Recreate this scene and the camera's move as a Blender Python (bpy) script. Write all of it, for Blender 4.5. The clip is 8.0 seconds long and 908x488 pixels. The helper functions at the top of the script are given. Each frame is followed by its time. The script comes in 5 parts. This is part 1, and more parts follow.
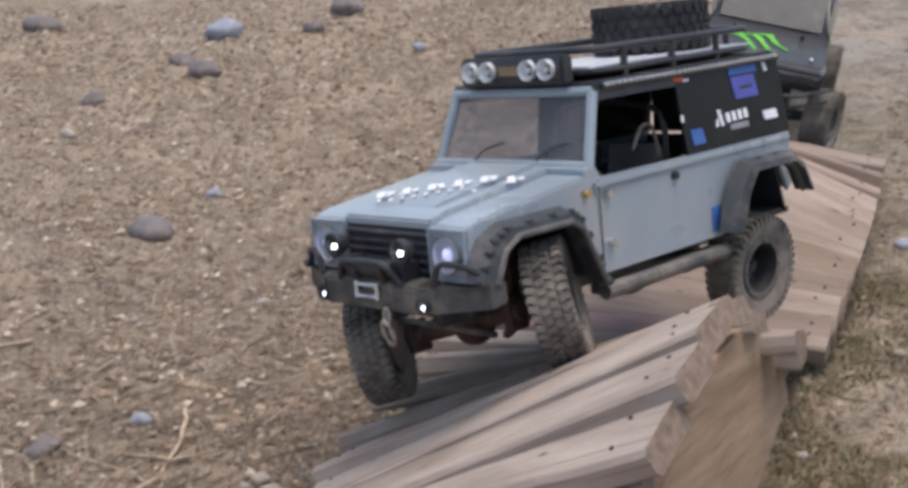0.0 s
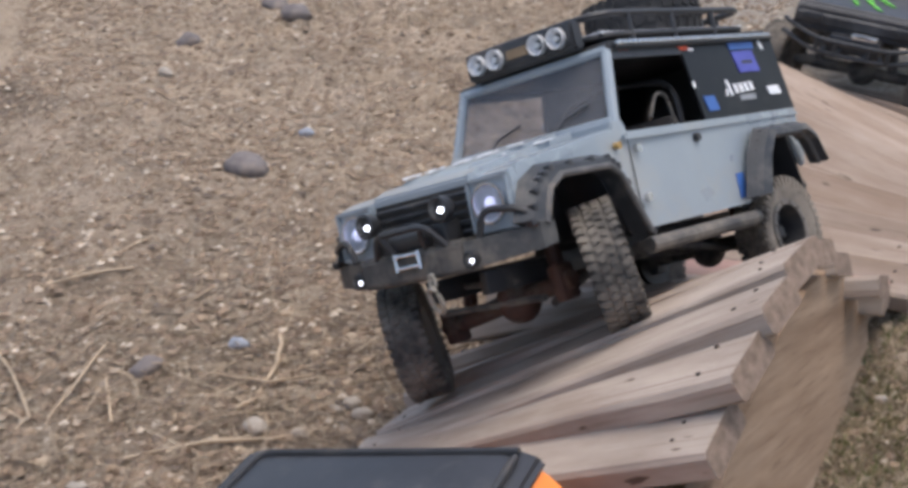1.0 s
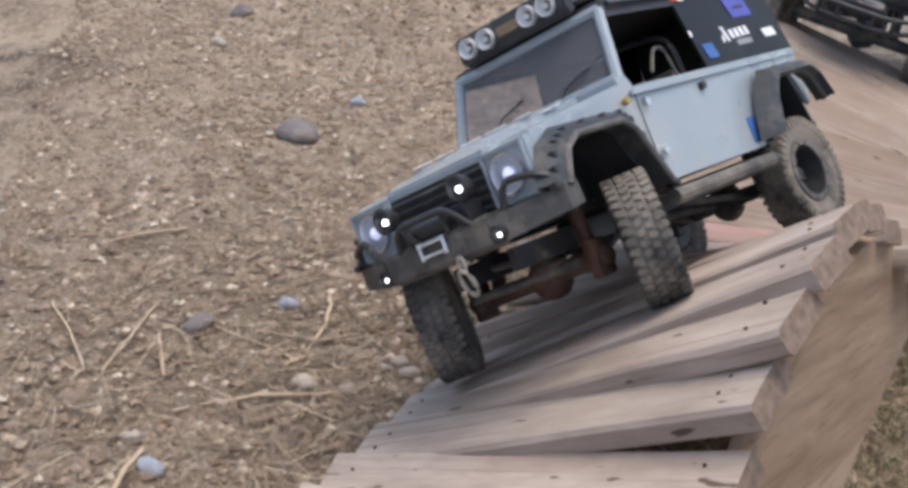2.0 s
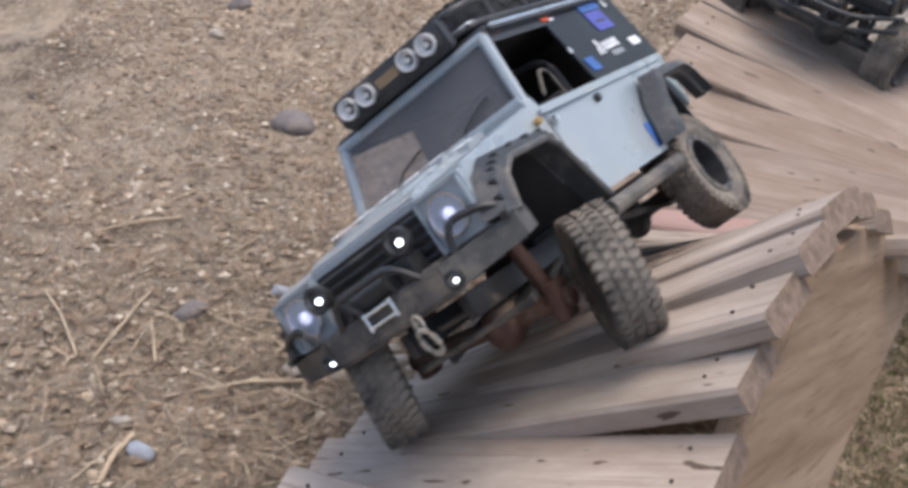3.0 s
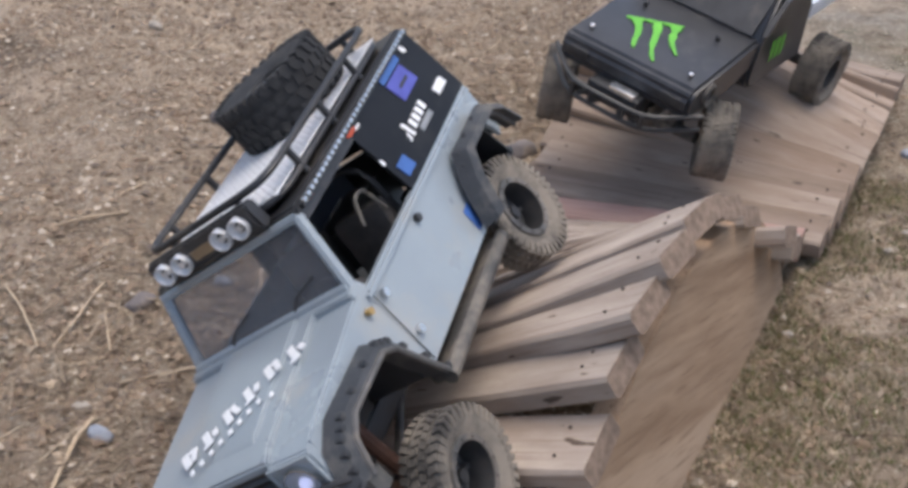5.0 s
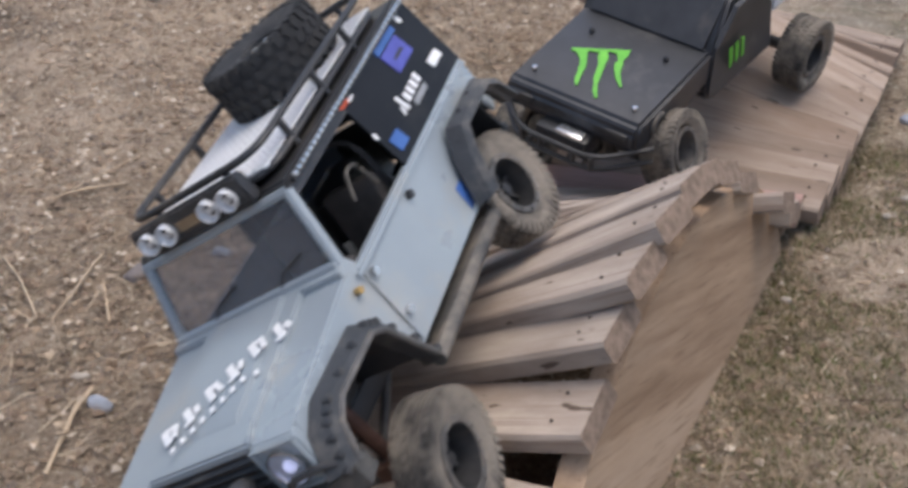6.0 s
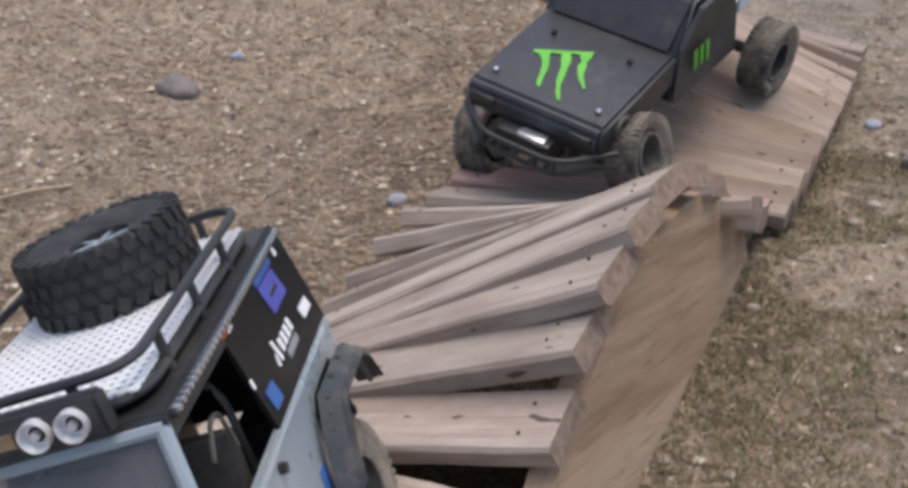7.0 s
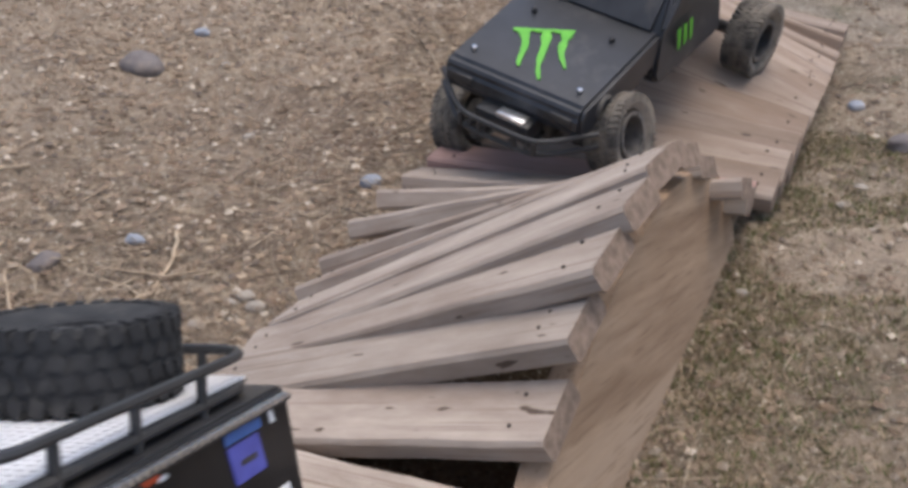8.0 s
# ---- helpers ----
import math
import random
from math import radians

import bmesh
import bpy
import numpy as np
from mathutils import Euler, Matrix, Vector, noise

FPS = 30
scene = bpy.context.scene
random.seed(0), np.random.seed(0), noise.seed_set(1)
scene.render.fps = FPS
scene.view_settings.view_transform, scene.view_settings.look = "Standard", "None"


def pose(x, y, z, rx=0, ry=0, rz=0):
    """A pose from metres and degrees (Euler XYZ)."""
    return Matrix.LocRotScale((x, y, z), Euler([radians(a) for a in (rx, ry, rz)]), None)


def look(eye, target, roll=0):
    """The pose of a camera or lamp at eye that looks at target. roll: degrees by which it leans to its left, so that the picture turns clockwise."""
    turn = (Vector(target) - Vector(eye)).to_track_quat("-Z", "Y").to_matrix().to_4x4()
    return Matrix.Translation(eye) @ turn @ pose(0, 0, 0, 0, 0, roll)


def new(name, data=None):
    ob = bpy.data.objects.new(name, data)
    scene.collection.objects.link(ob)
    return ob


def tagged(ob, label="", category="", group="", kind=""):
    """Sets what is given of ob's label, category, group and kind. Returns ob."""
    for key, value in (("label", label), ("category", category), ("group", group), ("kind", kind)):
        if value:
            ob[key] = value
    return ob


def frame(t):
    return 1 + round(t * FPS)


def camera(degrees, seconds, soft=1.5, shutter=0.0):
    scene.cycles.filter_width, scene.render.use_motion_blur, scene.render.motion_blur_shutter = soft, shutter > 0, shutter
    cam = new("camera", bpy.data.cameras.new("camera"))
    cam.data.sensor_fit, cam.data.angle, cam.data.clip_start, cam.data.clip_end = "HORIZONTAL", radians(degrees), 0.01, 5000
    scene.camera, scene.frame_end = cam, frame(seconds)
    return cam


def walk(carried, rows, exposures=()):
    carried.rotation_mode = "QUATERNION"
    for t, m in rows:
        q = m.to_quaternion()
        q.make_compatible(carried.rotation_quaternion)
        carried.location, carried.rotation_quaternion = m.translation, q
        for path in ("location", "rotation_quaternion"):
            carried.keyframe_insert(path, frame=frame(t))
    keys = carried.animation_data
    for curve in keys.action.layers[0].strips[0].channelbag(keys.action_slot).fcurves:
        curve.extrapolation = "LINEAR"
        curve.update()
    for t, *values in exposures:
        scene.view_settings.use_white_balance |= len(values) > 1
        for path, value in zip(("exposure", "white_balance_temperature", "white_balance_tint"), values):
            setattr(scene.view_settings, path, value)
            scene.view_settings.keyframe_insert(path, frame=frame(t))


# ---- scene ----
cam = camera(39.0, 8.0, soft=3.6, shutter=0.5)
PATH = [
    (0, (0.005, -0.023, 0.584), (-0.005, 1.808, -0.222), -2.0),
    (0.5, (-0.004, -0.039, 0.586), (-0.062, 1.767, -0.271), -1.6),
    (1, (-0.008, -0.059, 0.585), (-0.135, 1.739, -0.283), -2.0),
    (1.5, (-0.013, -0.074, 0.579), (-0.195, 1.711, -0.305), -2.3),
    (3, (-0.003, -0.082, 0.562), (-0.201, 1.701, -0.322), -1.6),
    (3.5, (0.008, -0.107, 0.611), (-0.113, 1.64, -0.356), -0.0),
    (4, (0.028, -0.148, 0.656), (-0.028, 1.595, -0.322), 0.4),
    (4.5, (0.028, -0.171, 0.657), (-0.065, 1.589, -0.287), -0.8),
    (6, (0.033, -0.176, 0.653), (-0.081, 1.556, -0.341), -1.9),
    (6.5, (0.026, -0.153, 0.642), (-0.033, 1.583, -0.348), -1.1),
    (7, (0.024, -0.143, 0.63), (-0.015, 1.599, -0.354), -0.5),
    (7.5, (0.018, -0.124, 0.618), (0.01, 1.611, -0.377), 0.0),
    (8, (0.007, -0.104, 0.607), (0.03, 1.625, -0.399), 0.6),
]
walk(cam, [(t, look(eye, target, roll)) for t, eye, target, roll in PATH], exposures=[(0.0, 0.64, 6420, 10), (1.5, 0.74, 6420, 10), (3.5, 0.8, 6420, 10), (4.5, 0.7, 6420, 10), (8.0, 0.58, 6420, 10)])

# ---- world, light, exposure ----
world = bpy.data.worlds.new("overcast")
scene.world = world
world.use_nodes = True
wn = world.node_tree
sky = wn.nodes.new("ShaderNodeTexSky")
sky.sky_type = "NISHITA"
sky.sun_disc = False
sky.sun_elevation, sky.sun_rotation = radians(80), radians(72)
sky.air_density, sky.dust_density, sky.ozone_density = 1.0, 4.0, 1.0
wn.links.new(sky.outputs["Color"], wn.nodes["Background"].inputs["Color"])
wn.nodes["Background"].inputs["Strength"].default_value = 0.148
sun = new("sun", bpy.data.lights.new("sun", "SUN"))
sun.data.energy, sun.data.angle, sun.data.color = 0.85, radians(45), (1.0, 0.95, 0.87)
sun.matrix_world = look((0.45, 0.95, 3.0), (0, 0.8, 0))


# ---- materials ----
def material(name, low, high, scale=30.0, rough=0.6, metal=0.0, bump=0.2, fine=None, stretch=(1, 1, 1),
             dirt=None, dirt_amount=0.0, dirt_scale=9.0, turn=0.0, spread=0.0, bump_size=0.002, coat=0.0, specks=None, streaks=None):
    """Two-scale procedural surface: grain between low and high, and patches of dirt."""
    m = bpy.data.materials.new(name)
    m.use_nodes = True
    n, l = m.node_tree.nodes, m.node_tree.links
    b = n["Principled BSDF"]
    tc, mp = n.new("ShaderNodeTexCoord"), n.new("ShaderNodeMapping")
    mp.vector_type = "TEXTURE"
    mp.inputs["Scale"].default_value = tuple(1 / q for q in stretch)
    mp.inputs["Rotation"].default_value = (0, radians(turn), 0)
    l.new(tc.outputs["Object"], mp.inputs["Vector"])
    vec = mp.outputs["Vector"]
    if spread:
        info, comb, add = n.new("ShaderNodeObjectInfo"), n.new("ShaderNodeCombineXYZ"), n.new("ShaderNodeVectorMath")
        mul = n.new("ShaderNodeMath")
        mul.operation, mul.inputs[1].default_value = "MULTIPLY", 37.0
        l.new(info.outputs["Random"], mul.inputs[0])
        for i in range(3):
            l.new(mul.outputs[0], comb.inputs[i])
        l.new(vec, add.inputs[0]), l.new(comb.outputs[0], add.inputs[1])
        vec = add.outputs[0]
    def noise_node(s, detail=6.0, r=0.6):
        t = n.new("ShaderNodeTexNoise")
        t.inputs["Scale"].default_value, t.inputs["Detail"].default_value, t.inputs["Roughness"].default_value = s, detail, r
        l.new(vec, t.inputs["Vector"])
        return t.outputs["Fac"]
    def ramp(fac, a, z):
        r = n.new("ShaderNodeMapRange")
        r.inputs["From Min"].default_value, r.inputs["From Max"].default_value = a, z
        l.new(fac, r.inputs["Value"])
        return r.outputs["Result"]
    def mix(fac, a, c):
        x = n.new("ShaderNodeMix")
        x.data_type = "RGBA"
        l.new(fac, x.inputs["Factor"])
        for k, v in (("A", a), ("B", c)):
            sock = [s for s in x.inputs if s.name == k and s.type == "RGBA"][0]
            if isinstance(v, tuple):
                sock.default_value = (*v, 1)
            else:
                l.new(v, sock)
        return [s for s in x.outputs if s.type == "RGBA"][0]
    grain = noise_node(scale)
    col = mix(ramp(grain, 0.32, 0.68), low, high)
    if dirt:
        d = ramp(noise_node(dirt_scale, 8.0, 0.65), 0.62 - 0.35 * dirt_amount, 0.85 - 0.35 * dirt_amount)
        col = mix(d, col, dirt)
    if streaks:
        s_mp, s_t = n.new("ShaderNodeMapping"), n.new("ShaderNodeTexNoise")
        s_mp.inputs["Scale"].default_value = (0.05, 1, 1)
        l.new(vec, s_mp.inputs["Vector"]), l.new(s_mp.outputs["Vector"], s_t.inputs["Vector"])
        s_t.inputs["Scale"].default_value, s_t.inputs["Detail"].default_value = 260.0, 4.0
        col = mix(ramp(s_t.outputs["Fac"], 0.56, 0.72), col, streaks)
    if specks:
        col = mix(ramp(noise_node(specks[1], 2.0, 0.5), specks[2], specks[2] + 0.05), col, specks[0])
    if spread:
        hs = n.new("ShaderNodeHueSaturation")
        r = n.new("ShaderNodeMapRange")
        r.inputs["To Min"].default_value, r.inputs["To Max"].default_value = 1 - spread, 1 + spread
        l.new(info.outputs["Random"], r.inputs["Value"])
        l.new(r.outputs["Result"], hs.inputs["Value"])
        l.new(col, hs.inputs["Color"])
        col = hs.outputs["Color"]
    l.new(col, b.inputs["Base Color"])
    rr = n.new("ShaderNodeMapRange")
    rr.inputs["To Min"].default_value, rr.inputs["To Max"].default_value = max(0.03, rough - 0.1), min(1, rough + 0.12)
    l.new(noise_node(scale * 0.35), rr.inputs["Value"])
    l.new(rr.outputs["Result"], b.inputs["Roughness"])
    b.inputs["Metallic"].default_value = metal
    b.inputs["Coat Weight"].default_value = coat
    if bump:
        bp = n.new("ShaderNodeBump")
        bp.inputs["Strength"].default_value, bp.inputs["Distance"].default_value = bump, bump_size
        l.new(noise_node(fine or scale * 2.5, 8.0, 0.7), bp.inputs["Height"])
        l.new(bp.outputs["Normal"], b.inputs["Normal"])
    return m


def glass(name, tint, rough=0.05, clear=1.0):
    m = bpy.data.materials.new(name)
    m.use_nodes = True
    b = m.node_tree.nodes["Principled BSDF"]
    b.inputs["Base Color"].default_value = (*tint, 1)
    b.inputs["Transmission Weight"].default_value, b.inputs["Roughness"].default_value = clear, rough
    b.inputs["IOR"].default_value = 1.1
    return m


def glow(name, color, strength):
    m = bpy.data.materials.new(name)
    m.use_nodes = True
    b = m.node_tree.nodes["Principled BSDF"]
    b.inputs["Base Color"].default_value = (*color, 1)
    b.inputs["Emission Color"].default_value = (*color, 1)
    b.inputs["Emission Strength"].default_value = strength
    return m


def ground_material():
    m = material("dry_earth", (0.125, 0.086, 0.052), (0.50, 0.385, 0.27), 85, 0.92, 0, 1.0, 130,
                 dirt=(0.43, 0.33, 0.225), dirt_amount=0.4, dirt_scale=6.0, bump_size=0.014)
    n, l = m.node_tree.nodes, m.node_tree.links
    b = n["Principled BSDF"]
    src = b.inputs["Base Color"].links[0].from_socket
    geo, sep = n.new("ShaderNodeTexCoord"), n.new("ShaderNodeSeparateXYZ")
    l.new(geo.outputs["Object"], sep.inputs[0])
    def noise_fac(s, a, z, detail=7.0):
        t, r = n.new("ShaderNodeTexNoise"), n.new("ShaderNodeMapRange")
        t.inputs["Scale"].default_value, t.inputs["Detail"].default_value, t.inputs["Roughness"].default_value = s, detail, 0.65
        l.new(geo.outputs["Object"], t.inputs["Vector"])
        r.inputs["From Min"].default_value, r.inputs["From Max"].default_value = a, z
        l.new(t.outputs["Fac"], r.inputs["Value"])
        return r.outputs["Result"]
    def mixed(fac, a, col):
        x = n.new("ShaderNodeMix")
        x.data_type = "RGBA"
        l.new(fac, x.inputs["Factor"])
        ins = [s for s in x.inputs if s.type == "RGBA"]
        l.new(a, ins[0])
        ins[1].default_value = (*col, 1)
        return [s for s in x.outputs if s.type == "RGBA"][0]
    def times(a, c):
        x = n.new("ShaderNodeMath")
        x.operation = "MULTIPLY"
        l.new(a, x.inputs[0]), l.new(c, x.inputs[1])
        return x.outputs[0]
    src = mixed(noise_fac(2.2, 0.52, 0.72), src, (0.19, 0.125, 0.085))
    # mossy, greyer soil to the side of the boards
    right = n.new("ShaderNodeMapRange")
    right.inputs["From Min"].default_value, right.inputs["From Max"].default_value = 0.17, 0.3
    l.new(sep.outputs["X"], right.inputs["Value"])
    away, around = n.new("ShaderNodeVectorMath"), n.new("ShaderNodeMapRange")
    away.operation, away.inputs[1].default_value = "DISTANCE", (0.15, 1.2, 0)
    l.new(geo.outputs["Object"], away.inputs[0])
    around.inputs["From Min"].default_value, around.inputs["From Max"].default_value = 2.2, 1.1
    l.new(away.outputs["Value"], around.inputs["Value"])
    right_side = times(right.outputs["Result"], around.outputs["Result"])
    src = mixed(times(right_side, noise_fac(9, 0.34, 0.52)), src, (0.28, 0.22, 0.15))
    src = mixed(times(right_side, noise_fac(22, 0.5, 0.66)), src, (0.14, 0.13, 0.065))
    left = n.new("ShaderNodeMapRange")
    left.inputs["From Min"].default_value, left.inputs["From Max"].default_value = 0.95, 1.5
    l.new(sep.outputs["Y"], left.inputs["Value"])
    k_left = n.new("ShaderNodeMapRange")
    k_left.inputs["From Min"].default_value, k_left.inputs["From Max"].default_value = 0.1, -0.1
    l.new(sep.outputs["X"], k_left.inputs["Value"])
    src = mixed(times(times(left.outputs["Result"], times(k_left.outputs["Result"], around.outputs["Result"])), noise_fac(7, 0.34, 0.62)), src, (0.52, 0.4, 0.28))
    far = n.new("ShaderNodeMapRange")
    far.inputs["From Min"].default_value, far.inputs["From Max"].default_value = 1.3, 2.0
    l.new(sep.outputs["Y"], far.inputs["Value"])
    src = mixed(times(times(right_side, far.outputs["Result"]), noise_fac(7, 0.35, 0.6)), src, (0.42, 0.38, 0.33))
    def part_of(fac, most):
        k = n.new("ShaderNodeMath")
        k.operation, k.inputs[1].default_value = "MULTIPLY", most
        l.new(fac, k.inputs[0])
        return k.outputs[0]
    # darker brown round patch on the low side of the boards
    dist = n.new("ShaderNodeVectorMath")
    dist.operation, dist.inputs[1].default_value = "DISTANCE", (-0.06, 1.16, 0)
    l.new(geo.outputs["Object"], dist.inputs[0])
    near_dark = n.new("ShaderNodeMapRange")
    near_dark.inputs["From Min"].default_value, near_dark.inputs["From Max"].default_value = 0.3, 0.05
    l.new(dist.outputs["Value"], near_dark.inputs["Value"])
    src = mixed(part_of(times(near_dark.outputs["Result"], noise_fac(8, 0.36, 0.55)), 0.8), src, (0.17, 0.105, 0.07))
    bare = n.new("ShaderNodeVectorMath")
    bare.operation, bare.inputs[1].default_value = "DISTANCE", (0.385, 0.905, 0)
    l.new(geo.outputs["Object"], bare.inputs[0])
    bare_soil = n.new("ShaderNodeMapRange")
    bare_soil.inputs["From Min"].default_value, bare_soil.inputs["From Max"].default_value = 0.13, 0.06
    l.new(bare.outputs["Value"], bare_soil.inputs["Value"])
    src = mixed(part_of(times(bare_soil.outputs["Result"], noise_fac(11, 0.3, 0.45)), 0.95), src, (0.52, 0.41, 0.30))
    # dark brown round patch on the earth far to the left
    far_left, far_left_dark = n.new("ShaderNodeVectorMath"), n.new("ShaderNodeMapRange")
    far_left.operation, far_left.inputs[1].default_value = "DISTANCE", (-0.77, 1.58, 0)
    l.new(geo.outputs["Object"], far_left.inputs[0])
    far_left_dark.inputs["From Min"].default_value, far_left_dark.inputs["From Max"].default_value = 0.17, 0.07
    l.new(far_left.outputs["Value"], far_left_dark.inputs["Value"])
    src = mixed(part_of(times(far_left_dark.outputs["Result"], noise_fac(12, 0.38, 0.52)), 0.8), src, (0.10, 0.068, 0.045))
    src = mixed(part_of(noise_fac(5, 0.48, 0.6), 0.6), src, (0.55, 0.43, 0.32))
    src = mixed(part_of(noise_fac(24, 0.5, 0.64), 0.7), src, (0.125, 0.088, 0.06))
    src = mixed(part_of(noise_fac(13, 0.54, 0.68), 0.75), src, (0.5, 0.395, 0.285))
    src = mixed(noise_fac(190, 0.57, 0.64, 3.0), src, (0.62, 0.53, 0.41))
    src = mixed(part_of(noise_fac(110, 0.56, 0.66, 4.0), 0.7), src, (0.5, 0.405, 0.295))
    src = mixed(noise_fac(130, 0.38, 0.3, 3.0), src, (0.07, 0.05, 0.035))
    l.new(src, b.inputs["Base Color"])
    return m


EARTH = ground_material()
WOOD = material("weathered_board", (0.33, 0.265, 0.215), (0.475, 0.40, 0.335), 40, 0.85, 0, 0.6, 90, (0.35, 1.3, 1.3),
                dirt=(0.255, 0.19, 0.148), dirt_amount=0.45, dirt_scale=11, spread=0.12, bump_size=0.002, specks=((0.10, 0.07, 0.05), 85, 0.69), streaks=(0.24, 0.175, 0.135))
SLAB = material("sawn_slab", (0.235, 0.148, 0.088), (0.43, 0.3, 0.195), 34, 0.8, 0, 0.35, 80, (0.12, 1.3, 1.3),
                dirt=(0.45, 0.33, 0.23), dirt_amount=0.4, dirt_scale=12, turn=20, bump_size=0.0015, specks=((0.15, 0.1, 0.065), 60, 0.72), streaks=(0.22, 0.14, 0.085))
FAR_WOOD = material("trodden_board", (0.26, 0.195, 0.15), (0.385, 0.31, 0.25), 40, 0.88, 0, 0.6, 90, (0.35, 1.3, 1.3),
                    dirt=(0.225, 0.16, 0.115), dirt_amount=0.6, dirt_scale=9, spread=0.14, bump_size=0.002, specks=((0.10, 0.07, 0.05), 85, 0.69), streaks=(0.19, 0.135, 0.1))
RED_WOOD = material("reddish_board", (0.30, 0.18, 0.15), (0.42, 0.27, 0.23), 40, 0.85, 0, 0.5, 90, (0.35, 1.3, 1.3),
                    dirt=(0.28, 0.19, 0.16), dirt_amount=0.5, dirt_scale=8, bump_size=0.002, streaks=(0.2, 0.12, 0.1))
END_GRAIN = material("board_end_grain", (0.15, 0.105, 0.075), (0.30, 0.22, 0.165), 130, 0.9, 0, 0.7, 300, bump_size=0.002)
STRAW = material("dry_straw", (0.36, 0.27, 0.18), (0.52, 0.41, 0.29), 60, 0.85, 0, 0.2, spread=0.15)
GREY_STONE = material("grey_stone", (0.13, 0.11, 0.105), (0.21, 0.185, 0.175), 45, 0.85, 0, 0.5, dirt=(0.33, 0.26, 0.2), dirt_amount=0.25, dirt_scale=30)
BLUE_STONE = material("blue_stone", (0.22, 0.235, 0.27), (0.34, 0.36, 0.4), 60, 0.8, 0, 0.4, dirt=(0.33, 0.26, 0.2), dirt_amount=0.25, dirt_scale=40)
PALE_STONE = material("pale_stone", (0.30, 0.255, 0.205), (0.44, 0.39, 0.33), 60, 0.85, 0, 0.4, dirt=(0.33, 0.26, 0.2), dirt_amount=0.3, dirt_scale=40)


def by_island(m, colors):
    """Gives each loose piece of a joined mesh a tone of its own."""
    n, l = m.node_tree.nodes, m.node_tree.links
    g, ramp = n.new("ShaderNodeNewGeometry"), n.new("ShaderNodeValToRGB")
    ramp.color_ramp.interpolation = "CONSTANT"
    for i, c in enumerate(colors):
        e = ramp.color_ramp.elements[i] if i < 2 else ramp.color_ramp.elements.new(0.5)
        e.position, e.color = i / len(colors), (*c, 1)
    l.new(g.outputs["Random Per Island"], ramp.inputs["Fac"])
    l.new(ramp.outputs["Color"], n["Principled BSDF"].inputs["Base Color"])
    return m


GRIT = by_island(material("grit", (0.2, 0.145, 0.1), (0.46, 0.38, 0.29), 14, 0.9, 0, 0.3),
                 [(0.2, 0.14, 0.095), (0.3, 0.22, 0.155), (0.24, 0.175, 0.125), (0.36, 0.29, 0.22), (0.17, 0.13, 0.1), (0.3, 0.24, 0.18), (0.26, 0.19, 0.13), (0.46, 0.38, 0.28), (0.22, 0.16, 0.105), (0.62, 0.54, 0.43), (0.56, 0.47, 0.37), (0.12, 0.088, 0.06)])
STRAW_BITS = by_island(material("straw_bits", (0.36, 0.26, 0.15), (0.55, 0.42, 0.26), 60, 0.9, 0, 0.2), [(0.28, 0.215, 0.15), (0.36, 0.28, 0.195), (0.21, 0.155, 0.11), (0.44, 0.355, 0.255), (0.16, 0.115, 0.08)])
PAINT = material("grey_blue_paint", (0.272, 0.314, 0.345), (0.302, 0.346, 0.376), 16, 0.28, 0.0, 0.02, dirt=(0.36, 0.35, 0.32), dirt_amount=0.3, dirt_scale=14, coat=0.35)
BLACK = material("black_plastic", (0.02, 0.02, 0.021), (0.034, 0.034, 0.036), 40, 0.42, 0, 0.05, dirt=(0.09, 0.078, 0.065), dirt_amount=0.18, dirt_scale=25)
HARDTOP = material("gloss_black_shell", (0.006, 0.006, 0.007), (0.011, 0.011, 0.012), 30, 0.3, 0, 0.02, dirt=(0.03, 0.028, 0.026), dirt_amount=0.15, dirt_scale=18)
HARDTOP.node_tree.nodes["Principled BSDF"].inputs["Specular IOR Level"].default_value = 0.22
FLARE = material("flare_plastic", (0.026, 0.029, 0.033), (0.046, 0.05, 0.056), 60, 0.55, 0, 0.1, dirt=(0.15, 0.135, 0.115), dirt_amount=0.26, dirt_scale=30)
DUSTY = material("dusty_black_metal", (0.045, 0.044, 0.043), (0.09, 0.086, 0.08), 60, 0.6, 0.2, 0.15, dirt=(0.21, 0.182, 0.148), dirt_amount=0.5, dirt_scale=35)
TYRE = material("muddy_rubber", (0.045, 0.041, 0.037), (0.095, 0.086, 0.075), 60, 0.88, 0, 0.4, dirt=(0.23, 0.198, 0.16), dirt_amount=0.7, dirt_scale=30)
SPARE = material("clean_rubber", (0.014, 0.014, 0.015), (0.03, 0.03, 0.031), 60, 0.8, 0, 0.3, dirt=(0.06, 0.056, 0.05), dirt_amount=0.25, dirt_scale=30)
RIM = material("dark_rim", (0.02, 0.02, 0.021), (0.05, 0.05, 0.052), 50, 0.5, 0.2, 0.1, dirt=(0.08, 0.07, 0.06), dirt_amount=0.2, dirt_scale=40)
PALE_STEEL = material("worn_steel", (0.3, 0.27, 0.22), (0.45, 0.41, 0.35), 60, 0.5, 0.4, 0.1)
WORN_RIM = material("worn_metal_rim", (0.10, 0.095, 0.09), (0.24, 0.23, 0.22), 120, 0.45, 0.5, 0.1, dirt=(0.16, 0.135, 0.11), dirt_amount=0.35, dirt_scale=60)
